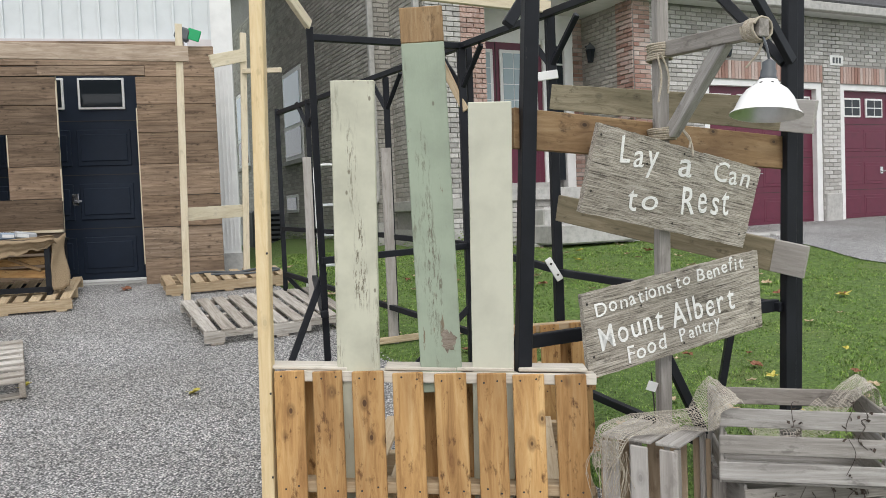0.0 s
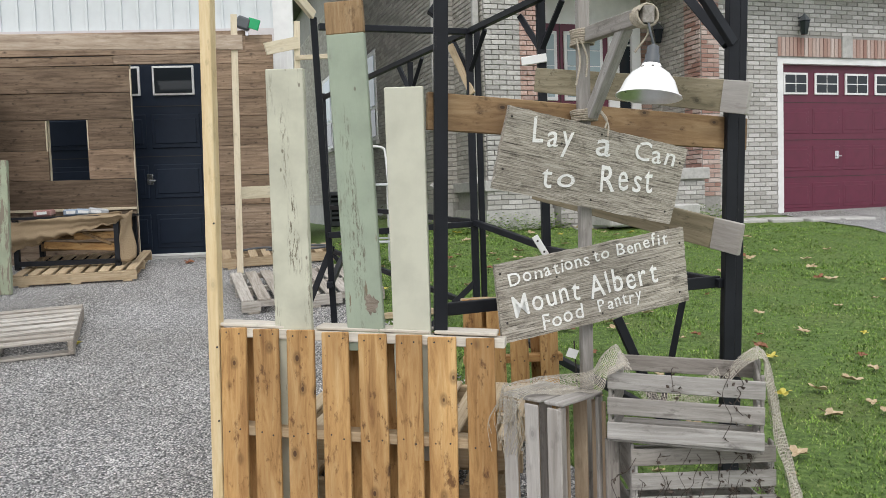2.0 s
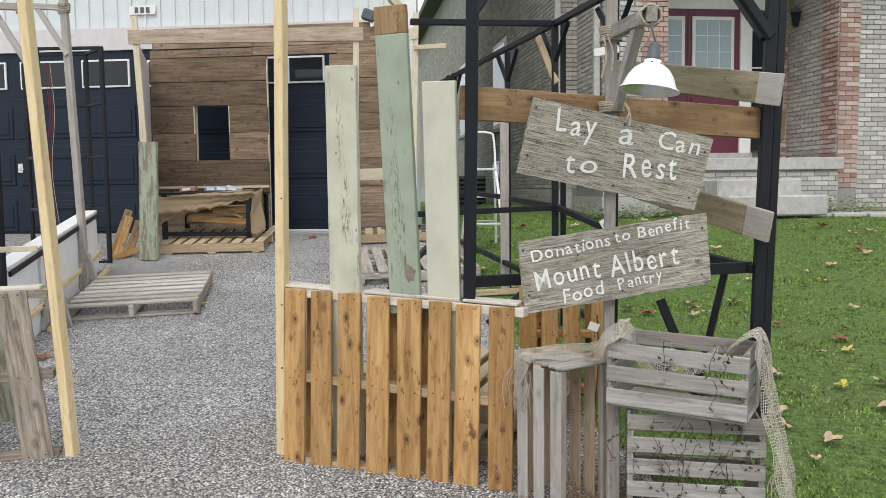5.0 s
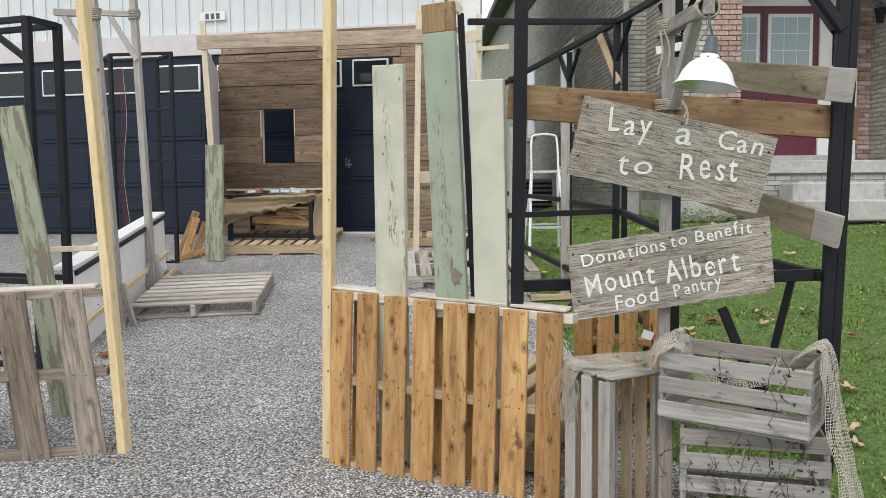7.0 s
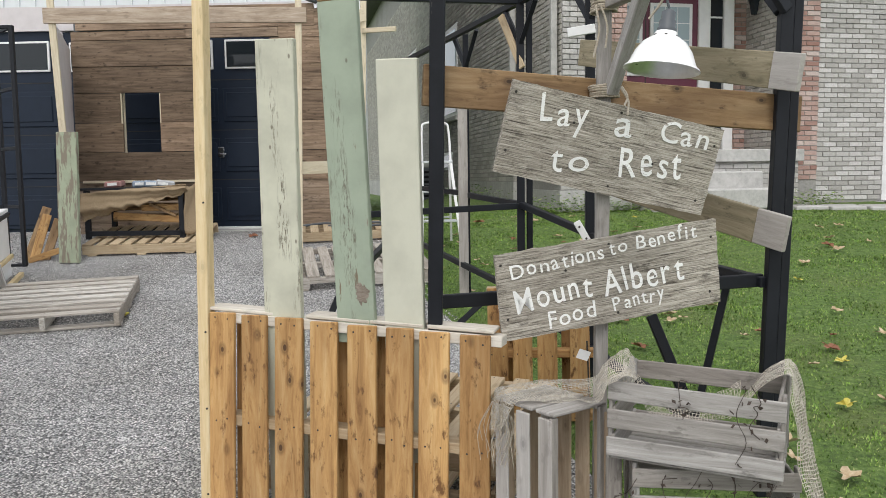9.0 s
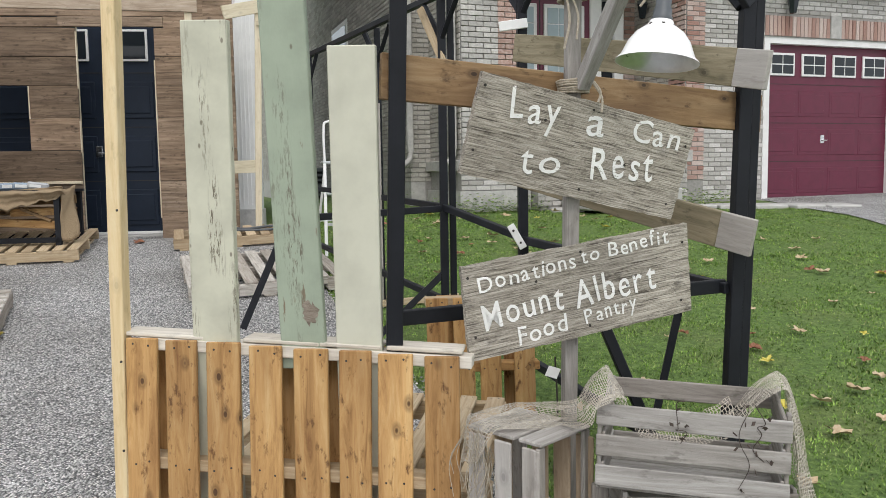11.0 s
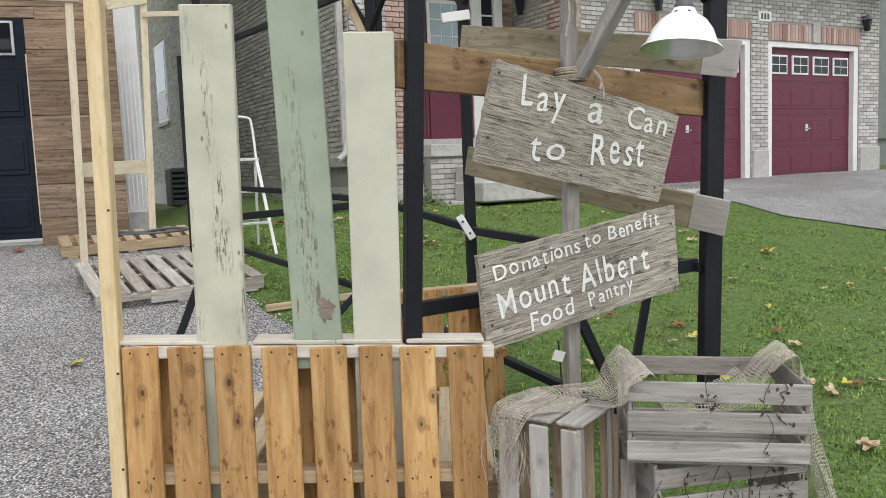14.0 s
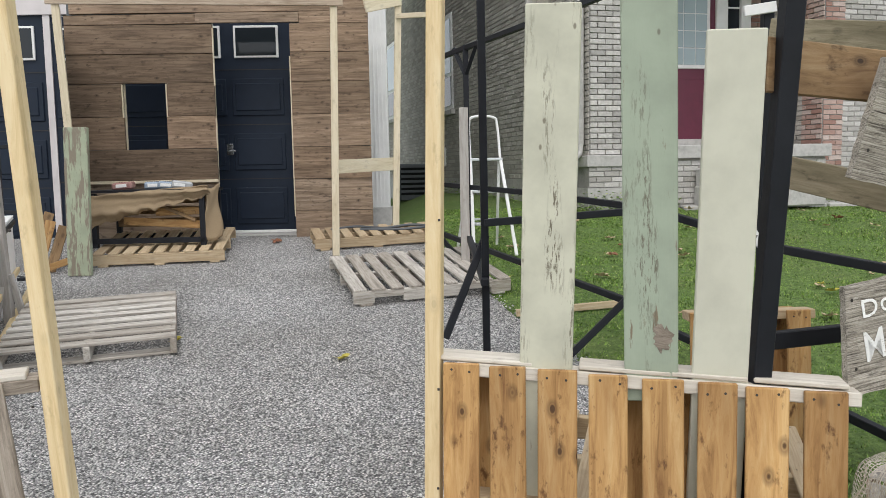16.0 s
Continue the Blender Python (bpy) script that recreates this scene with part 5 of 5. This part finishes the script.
def cage(p, du, dv, h, label, rungs=5, w=0.04):
    """An open black box frame on four posts."""
    ob = thing("black_cage", p, label, "frame", "black cages")
    z = ground_z(*p)
    cs = [Vector((p[0] + a * du[0] + b * dv[0], p[1] + a * du[1] + b * dv[1], 0)) for a, b in ((0, 0), (1, 0), (1, 1), (0, 1))]
    for c in cs:
        beam("post", M_BLACK, ob, (c.x, c.y, ground_z(c.x, c.y)), (c.x, c.y, z + h), w, w, (1, 0, 0))
    for a, b in zip(cs, cs[1:] + cs[:1]):
        for k in range(rungs):
            zz = z + h * (k / (rungs - 1)) * 0.985 + 0.02
            if 0 < k < rungs - 1 and (a is cs[0]):
                continue
            beam("rail", M_BLACK, ob, (a.x, a.y, zz), (b.x, b.y, zz), w * 0.8, w * 0.7)
    return ob
cage((-2.25, 7.95), (-0.69, -0.05), (-0.37, 0.35), 2.31, "tall open black timber cage by the garage")
left_cage = cage((-1.20, 4.62), (-0.04, -0.24), (-0.75, 0.1), 2.245, "tall open black timber cage beside the entrance", w=0.048)
beam("brace", M_BLACK, left_cage, (-1.25, 4.40, 2.2), (-1.55, 4.42, 2.42), 0.04, 0.03)
wires = thing("red_cables", (-2.75, 8.2), "red cables hanging in a black cage", "cable", z=1.2)
for k in range(4):
    x = -2.92 + 0.02 * k
    tube("cable", M_RED if k < 3 else M_ROPE, wires, smooth_path([(x, 8.0, 2.75), (x + 0.04, 7.98, 2.2), (x - 0.03, 8.0, 1.6), (x + 0.03, 7.99, 1.0)]), 0.003)

# ---- step ladder ----
lad = thing("step_ladder", (1.75, 8.55), "white aluminium folding step ladder on the lawn", "ladder")
LO = pose(1.76, 8.55, ground_z(1.76, 8.55), 0, 0, 12)
w = 0.165
for s in (-w, w):
    beam("front_leg", M_WHITE, lad, LO @ Vector((s * 1.25, -0.18, 0)), LO @ Vector((s * 0.9, 0.1, 0.9)), 0.03, 0.03, (1, 0, 0))
    beam("rear_leg", M_WHITE, lad, LO @ Vector((s * 1.25, 0.42, 0)), LO @ Vector((s * 0.85, 0.12, 0.88)), 0.025, 0.025, (1, 0, 0))
tube("handrail", M_WHITE, lad, smooth_path([LO @ Vector(p) for p in ((-w * 0.9, 0.1, 0.88), (-w * 0.85, 0.16, 1.22), (-w * 0.6, 0.17, 1.3), (w * 0.6, 0.17, 1.3), (w * 0.85, 0.16, 1.22), (w * 0.9, 0.1, 0.88))]), 0.013)
for z, y in ((0.3, -0.1), (0.6, 0.0), (0.9, 0.12)):
    box("step", M_ALU, lad, (2 * w * 1.02, 0.16, 0.025), LO @ pose(0, y + 0.04, z), bevel=0.005)
beam("stay", M_ALU, lad, LO @ Vector((-w * 1.1, 0.3, 0.32)), LO @ Vector((w * 1.1, 0.3, 0.32)), 0.02, 0.015)

# ---- neighbour's brick house ----
NB = pose(0, 0, 0, 0, 0, 13)
def uz(u, n, z):
    return NB @ Vector((u, n, z))


house = new("brick_house")
house.matrix_basis = NB @ pose(8, 10.3, 0.95)
WM[house] = NB @ pose(8, 10.3, 0.95)
tagged(house, "buff brick house with red quoins and burgundy garage doors", "house")


def nbox(name, u0, u1, n0, n1, z0, z1, material, parent=None, label="", bevel=0.0):
    return box(name, material, parent or house, (u1 - u0, n1 - n0, z1 - z0), NB @ pose((u0 + u1) / 2, (n0 + n1) / 2, (z0 + z1) / 2), label, bevel)


def courses(a0, a1, z0, z1, holes=(), pitch=(0.215, 0.07)):
    """Brick rectangles (a0, a1, z0, z1) of a running bond that miss the holes."""
    out, row, z = [], 0, z0
    while z + pitch[1] * 0.6 < z1:
        a = a0 - (pitch[0] / 2 if row % 2 else 0)
        while a < a1:
            p, q = max(a, a0), min(a + pitch[0] - 0.011, a1)
            t = min(z + pitch[1] - 0.011, z1)
            for h in holes:
                if z < h[3] and t > h[2] and p < h[1] and q > h[0]:
                    if p < h[0]:
                        q = h[0]
                    elif q > h[1]:
                        p = h[1]
                    else:
                        q = p
            if q - p > 0.03:
                out.append((p, q, z, t))
            a += pitch[0]
        z += pitch[1]
        row += 1
    return out


def brickwork(name, rects, place, material, depth=0.012, label=""):
    """Joined bricks; place(a, d, z) gives the world point d in front of the wall."""
    vs, fs = [], []
    for a, b, c, d in rects:
        k = len(vs)
        vs.extend((place(a, 0, c), place(b, 0, c), place(b, 0, d), place(a, 0, d)))
        e = 0.003
        vs.extend((place(a + e, depth, c + e), place(b - e, depth, c + e), place(b - e, depth, d - e), place(a + e, depth, d - e)))
        fs.extend(((k + 4, k + 5, k + 6, k + 7), (k, k + 1, k + 5, k + 4), (k + 1, k + 2, k + 6, k + 5), (k + 2, k + 3, k + 7, k + 6), (k + 3, k, k + 4, k + 7)))
    return pieces(name, vs, fs, material, house, Matrix(), label)


FN = 10.25
front = lambda n: (lambda a, d, z: uz(a, n - d, z))
side = lambda u: (lambda a, d, z: uz(u - d, a, z))

# bay beside the porch
nbox("bay_wall", 5.80, 6.72, 10.3, 12.0, 0.7, 7.4, M_MORTAR)
nbox("bay_base", 5.74, 6.78, 10.22, 12.0, 0.7, 1.20, M_CONC, label="concrete foundation")
nbox("bay_sill", 5.72, 6.80, 10.2, 12.0, 1.47, 1.62, M_CONC, label="pale stone band", bevel=0.01)
brickwork("bricks", courses(5.76, 6.76, 1.21, 1.47), front(10.24), M_PALEBRICK)
nbox("bay_wall", 5.76, 6.76, 10.245, 10.35, 1.2, 1.47, M_MORTAR)
brickwork("bricks", courses(10.32, 12.0, 1.62, 5.4), side(5.80), M_BRICK)
brickwork("red_bricks", courses(10.32, 11.45, 1.75, 5.4), lambda a, d, z: uz(6.72 + d, a, z), M_REDBRICK)
def brick_pieces(rects, wall_n, material):
    """Single bricks, alike ones sharing a mesh."""
    shared = {}
    for a, b, c, d in rects:
        key = (round(b - a, 3), round(d - c, 3))
        if key not in shared:
            shared[key] = box_mesh(key[0], 0.03, key[1], 0.004)[1]
            shared[key].materials.append(material)
        put("brick", shared[key], material, house, NB @ pose((a + b) / 2, wall_n - 0.015 + 0.004 - rng_b.uniform(0, 0.003), (c + d) / 2))
rng_b = random.Random(2)
brick_pieces(courses(5.80, 6.33, 1.63, 4.7), 10.3, M_PALEP)
brick_pieces(courses(6.33, 6.72, 1.63, 4.7), 10.3, M_REDP)
# side wall along the lawn
SU = 5.5
wins = ((15.5, 16.9, 2.62, 4.42), (20.5, 21.8, 2.8, 4.7), (16.1, 17.0, 1.55, 1.92))
nbox("side_wall", SU, SU + 0.3, 11.6, 36, 0.7, 7.4, M_MORTAR)
nbox("return_wall", SU, 5.85, 11.6, 11.8, 0.7, 7.4, M_MORTAR)
nbox("foundation", SU - 0.02, SU + 0.2, 11.58, 36, 0.7, 1.32, M_CONC)
brickwork("bricks", courses(11.6, 36, 1.33, 6.4, wins, (0.215, 0.07)), side(SU), M_BRICK)
brickwork("bricks", courses(SU, 5.80, 1.33, 6.4), front(11.6), M_BRICK)
for k, (a, b, c, d) in enumerate(wins):
    w = nbox("window", SU - 0.03, SU + 0.02, a, b, c, d, M_WHITE, None, "white framed side window", 0.01)
    if k < 2:
        mid = c + (d - c) * 0.36
        nbox("pane", SU - 0.04, SU - 0.02, a + 0.1, b - 0.1, mid + 0.05, d - 0.1, M_BLIND, w)
        nbox("pane", SU - 0.04, SU - 0.02, a + 0.1, b - 0.1, c + 0.08, mid - 0.03, M_GLASS, w)
        nbox("sill", SU - 0.09, SU, a - 0.08, b + 0.08, c - 0.09, c - 0.01, M_CONC, w)
    else:
        nbox("pane", SU - 0.04, SU - 0.02, a + 0.08, b - 0.08, c + 0.06, d - 0.06, M_GLASS, w)
for u, n in ((SU - 0.05, 11.5), (5.72, 10.42)):
    nbox("downspout", u - 0.045, u + 0.045, n - 0.04, n + 0.04, 1.75, 6.5, M_CONC, None, "grey downspout", 0.012)
    tube("downspout_elbow", M_CONC, house, smooth_path([uz(u, n, 1.8), uz(u - 0.02, n - 0.03, 1.66), uz(u - 0.16, n - 0.12, 1.56)]), 0.042)

# porch, steps and recessed entrance
nbox("porch_slab", 6.78, 9.25, 9.98, 11.5, 1.56, 1.73, M_CONC, None, "concrete porch slab", 0.008)
nbox("porch_base", 6.80, 9.20, 10.05, 11.5, 0.7, 1.56, M_MORTAR)
brickwork("bricks", courses(6.80, 9.20, 0.98, 1.55), front(10.05), M_PALEBRICK)
steps = thing("porch_steps", uz(7.8, 9.6, 0)[:2], "two worn concrete porch steps", "steps", kind="structure")
box("step", M_CONC, steps, (1.22, 0.42, 0.26), NB @ pose(7.76, 9.79, 1.30), bevel=0.02)
box("step", M_CONC, steps, (1.42, 0.75, 0.27), NB @ pose(7.84, 9.62, 1.07), bevel=0.02)
nbox("entry_wall", 6.72, 9.4, 11.62, 11.9, 1.6, 7.4, M_MORTAR)
brickwork("bricks", courses(9.02, 9.32, 1.75, 5.2), front(11.62), M_REDBRICK)
nbox("porch_ceiling", 6.72, 9.4, 10.1, 11.7, 4.62, 4.72, M_WHITE)
nbox("lintel", 6.72, 9.05, 11.5, 11.64, 4.12, 4.62, M_WHITE, None, "white panel above the doors")
door = nbox("entry_door", 6.85, 8.42, 11.5, 11.58, 1.73, 4.12, M_BURG, None, "burgundy double door with glazed upper halves")
for a, b in ((6.96, 7.50), (7.62, 8.32)):
    nbox("glazing_frame", a, b, 11.47, 11.5, 2.9, 4.0, M_WHITE, door, "white glazing frame", 0.008)
    cols = 3
    for i in range(cols):
        for j in range(4):
            du, dz = (b - a - 0.1) / cols, 1.0 / 4
            nbox("pane", a + 0.05 + i * du + 0.008, a + 0.05 + (i + 1) * du - 0.008, 11.462, 11.472, 2.95 + j * dz + 0.008, 2.95 + (j + 1) * dz - 0.008, M_BLIND, door)
    nbox("panel", a, b, 11.48, 11.5, 1.85, 2.75, M_BURG, door, "", 0.012)
nbox("door_gap", 7.552, 7.566, 11.494, 11.5, 1.73, 4.12, M_NAIL, door)
nbox("door_frame", 8.42, 8.62, 11.46, 11.62, 1.73, 4.2, M_WHITE, None, "white door frame", 0.01)
nbox("door_frame", 8.85, 9.02, 11.46, 11.62, 1.73, 4.2, M_WHITE, None, "white door frame", 0.01)
nbox("sidelight", 8.62, 8.85, 11.52, 11.56, 1.9, 4.1, M_GLASS, None, "dark sidelight window")
for z in (2.5, 3.2, 3.8):
    nbox("glazing_bar", 8.62, 8.85, 11.5, 11.52, z, z + 0.025, M_WHITE)
nbox("threshold", 6.85, 8.6, 11.38, 11.5, 1.73, 1.86, M_CONC)
# recess side wall and garage block
nbox("recess_wall", 9.32, 9.6, FN + 0.02, 11.9, 0.7, 7.4, M_MORTAR)
brickwork("bricks", courses(FN + 0.42, 11.62, 1.6, 5.2), side(9.32), M_BRICK)
brickwork("red_bricks", courses(FN, FN + 0.4, 1.6, 5.2), lambda a, d, z: uz(9.32 - 0.02 - d, a, z), M_REDBRICK)
brickwork("red_bricks", courses(9.30, 9.62, 1.3, 5.2), front(FN - 0.02), M_REDBRICK)
nbox("quoin", 9.30, 9.62, FN - 0.02, FN + 0.02, 0.8, 5.2, M_MORTAR)
d1, d2 = (10.85, 13.33), (14.04, 16.44)
DZ0, DZ1 = 0.95, 3.35
for a, b in ((9.6, d1[0] - 0.13), (d1[1] + 0.13, d2[0] - 0.13), (d2[1] + 0.13, 17.2)):
    nbox("front_wall", a, b, FN, FN + 0.3, 0.7, 4.7, M_MORTAR)
nbox("front_wall", 9.6, 17.2, FN, FN + 0.3, DZ1 + 0.10, 4.7, M_MORTAR)
holes = [(d[0] - 0.13, d[1] + 0.13, 0.5, DZ1 + 0.42) for d in (d1, d2)]
brickwork("bricks", courses(9.62, 17.2, 1.0, 4.6, holes), front(FN), M_PALEBRICK)
for d in (d1, d2):
    c = (d[0] + d[1]) / 2
    rects, a = [], d[0] - 0.12
    while a < d[1] + 0.1:
        if abs(a + 0.035 - c) > 0.14:
            rects.append((a, a + 0.064, DZ1 + 0.11, DZ1 + 0.41))
        a += 0.074
    brickwork("soldier_bricks", rects, front(FN), M_REDBRICK, label="red soldier course")
    nbox("keystone", c - 0.11, c + 0.11, FN - 0.03, FN + 0.01, DZ1 + 0.1, DZ1 + 0.46, M_CONC, None, "pale stone keystone", 0.01)
    for a, b in ((d[0] - 0.13, d[0]), (d[1], d[1] + 0.13)):
        nbox("jamb", a, b, FN + 0.02, FN + 0.2, 0.9, DZ1 + 0.1, M_WHITE, None, "white jamb")
    nbox("jamb", d[0], d[1], FN + 0.02, FN + 0.2, DZ1, DZ1 + 0.1, M_WHITE)
    garage_door("garage_door", d[0], d[1], FN + 0.12, DZ0, DZ1, M_BURG, house, 4, (2, 2), NB, None, ((d[0] + d[1]) / 2 - 0.1, 1.9), 0.35)
for a, b in ((d1[1] + 0.15, d2[0] - 0.15), (d2[1] + 0.15, 17.22)):
    nbox("pier_base", a, b, FN - 0.05, FN + 0.1, 0.8, 1.5, M_CONC, None, "concrete pier base", 0.015)
nbox("apron", 10.6, 16.7, FN - 0.2, FN + 0.12, 0.85, 0.97, M_CONC, None, "concrete garage sill", 0.01)
nbox("soffit", 9.4, 17.5, FN - 0.45, FN + 0.1, 4.6, 4.66, M_WHITE)
nbox("gutter", 9.3, 17.5, FN - 0.55, FN - 0.42, 4.55, 4.7, M_CONC, None, "pale grey gutter", 0.015)
box("garage_roof", M_ROOF, house, (8.4, 3.6, 0.1), NB @ pose(13.4, FN + 1.1, 5.45, 25), "grey shingle roof")
nbox("upper_wall", 9.4, 17.2, FN + 2.5, FN + 2.8, 4.0, 8.4, M_BRICK)
nbox("end_wall", 16.95, 17.2, FN + 0.3, 30, 0.7, 8, M_BRICK)
nbox("main_roof", 5.0, 17.6, 10.0, 36, 7.4, 7.6, M_ROOF)
plate = thing("number_plate", uz(13.8, FN, 0)[:2], "pale house number plate with dark bars", "sign", z=3.8)
box("plate", M_PAPER, plate, (0.34, 0.02, 0.18), NB @ pose(13.8, FN - 0.02, 3.86))
for k in range(3):
    box("bar", M_RUBBER, plate, (0.045, 0.006, 0.1), NB @ pose(13.72 + 0.08 * k, FN - 0.033, 3.86), bevel=0)
for u, n, z in ((11.13, FN, 3.92), (16.62, FN, 3.86), (9.2, 11.35, 3.95)):
    wl = thing("wall_lantern", uz(u, n, 0)[:2], "dark metal wall lantern on the brickwork", "lamp", "wall lanterns", z=z)
    box("bracket", M_RUBBER, wl, (0.03, 0.14, 0.03), NB @ pose(u, n - 0.07, z + 0.14))
    part("body", lathe([(0.0, -0.15), (0.05, -0.14), (0.085, 0.06), (0.08, 0.07)], 6), M_GLASS, wl, "smoky glass", NB @ pose(u, n - 0.13, z))
    part("cap", lathe([(0.1, 0.07), (0.07, 0.11), (0.02, 0.17), (0.0, 0.2)], 6), M_RUBBER, wl, "dark metal cap", NB @ pose(u, n - 0.13, z))

# pale slabs to the porch
rng = random.Random(3)
for k in range(9):
    x, y = 4.75 + 0.47 * k, 11.35 + 0.02 * k
    if k > 4:
        y -= 0.12 * (k - 4)
    sl = thing("flagstone", (x, y), "pale flat stepping slab set in grass", "slab", "flagstones")
    box("slab", M_CONC, sl, (0.44, 0.5, 0.06), pose(x, y, ground_z(x, y) + 0.012, 2, 0, rng.uniform(-6, 6)), bevel=0.012)

# dark bin against the side wall and the next house beyond
CX, CY = 1.02, 17.6
bx = thing("cooling_unit", (CX, CY), "dark square outdoor cooling unit by the wall", "appliance")
zb = ground_z(CX, CY)
box("case", M_RUBBER, bx, (0.6, 0.6, 0.75), pose(CX, CY, zb + 0.375, 0, 0, 13), bevel=0.03)
for k in range(6):
    box("louvre", M_BLACK, bx, (0.55, 0.02, 0.05), pose(CX, CY, zb, 0, 0, 13) @ pose(0, -0.305, 0.15 + 0.1 * k, 20))
far = thing("far_house", uz(21, 13, 0)[:2], "grey-green sided house beyond the garage", "house")
M_FAR = painted("grey_green_siding", (0.2, 0.22, 0.2), 0.7, None)
nf = lambda name, u0, u1, n0, n1, z0, z1, mt, lb="": box(name, mt, far, (u1 - u0, n1 - n0, z1 - z0), NB @ pose((u0 + u1) / 2, (n0 + n1) / 2, (z0 + z1) / 2), lb, 0.0)
nf("wall", 18.6, 30, 12.5, 22, 0.7, 7, M_FAR)
nf("window", 18.9, 20.2, 12.46, 12.5, 2.0, 4.2, M_WHITE)
nf("pane", 19.0, 20.1, 12.44, 12.47, 2.1, 4.1, M_GLASS)
nf("sill", 18.6, 30, 12.42, 12.5, 1.7, 1.85, M_FAR)
nf("roof", 18.2, 30.4, 12, 22.5, 7, 7.2, M_ROOF)

# weeds at the wall's foot
vs, fs = [], []
for k in range(2600):
    t = rng.random()
    if t < 0.45:
        p = uz(rng.uniform(5.2, 6.9), rng.uniform(9.95, 10.2), 0)
    elif t < 0.75:
        p = uz(rng.uniform(8.6, 9.6), rng.uniform(9.6, 10.0), 0)
    else:
        p = uz(SU - rng.uniform(0.05, 0.3), rng.uniform(11.4, 17), 0)
    z = ground_z(p.x, p.y)
    h, a, w = rng.uniform(0.05, 0.28) * rng.random(), rng.uniform(0, 6.3), rng.uniform(0.012, 0.03)
    i = len(vs)
    c = Vector((p.x + 0.06 * math.cos(a), p.y + 0.06 * math.sin(a), z + h))
    d1_, d2_ = Vector((math.cos(a), math.sin(a), 0.3)) * w, Vector((-math.sin(a), math.cos(a), 0.2)) * w * 0.6
    vs.extend((c - d1_, c + d2_, c + d1_, c - d2_))
    fs.append((i, i + 1, i + 2, i + 3))
tagged(pieces("weeds", vs, fs, M_GRASS), "low green weeds along the foundations", "plants")

# ---- fallen leaves ----
def leaf_mesh(material, seed):
    r = random.Random(seed)
    bm = bmesh.new()
    c = bm.verts.new((0, 0, 0.004))
    ring = []
    for k in range(20):
        a = k * 2 * math.pi / 20
        lobe = 0.42 + 0.58 * abs(math.cos(2.5 * a + 1.571)) ** 1.5
        ring.append(bm.verts.new((lobe * math.sin(a) * 0.05, lobe * math.cos(a) * 0.055, 0.012 * r.random() + 0.016 * abs(math.sin(1.5 * a + seed)))))
    for a, b in zip(ring, ring[1:] + ring[:1]):
        bm.faces.new((c, a, b))
    me = bpy.data.meshes.new("leaf")
    bm.to_mesh(me)
    bm.free()
    me.materials.append(material)
    return me


LEAVES = [leaf_mesh(mt, s) for s, mt in enumerate(M_LEAFS)]
LN = ("yellow maple leaf on the ground", "tan curled maple leaf on the ground", "rust red fallen leaf on the ground")
def leaf(x, y, k, s, a):
    ob = new("fallen_leaf", LEAVES[k])
    ob.matrix_basis = pose(x, y, ground_z(x, y) + 0.022, rng.uniform(-14, 14), rng.uniform(-14, 14), a) @ Matrix.Scale(s, 4)
    tagged(ob, LN[k], "leaf", "fallen leaves")
for x, y, k in ((-0.5, 6.15, 0), (0.6, 5.72, 0), (-1.0, 4.7, 2), (-0.35, 9.2, 2), (-0.9, 9.3, 0), (2.2, 4.35, 0), (2.55, 4.2, 0), (4.2, 4.4, 1), (4.35, 4.0, 1), (4.0, 3.4, 1)):
    leaf(x, y, k, 1.15, rng.uniform(0, 360))
for _ in range(190):
    y = 2.5 + 8.5 * rng.random() ** 1.3
    x = drive_edge(y) + 0.2 + (5.5) * rng.random()
    if x < next_edge(y):
        leaf(x, y, rng.choice((0, 1, 1, 1, 1, 1, 2)), rng.uniform(0.6, 1.45), rng.uniform(0, 360))
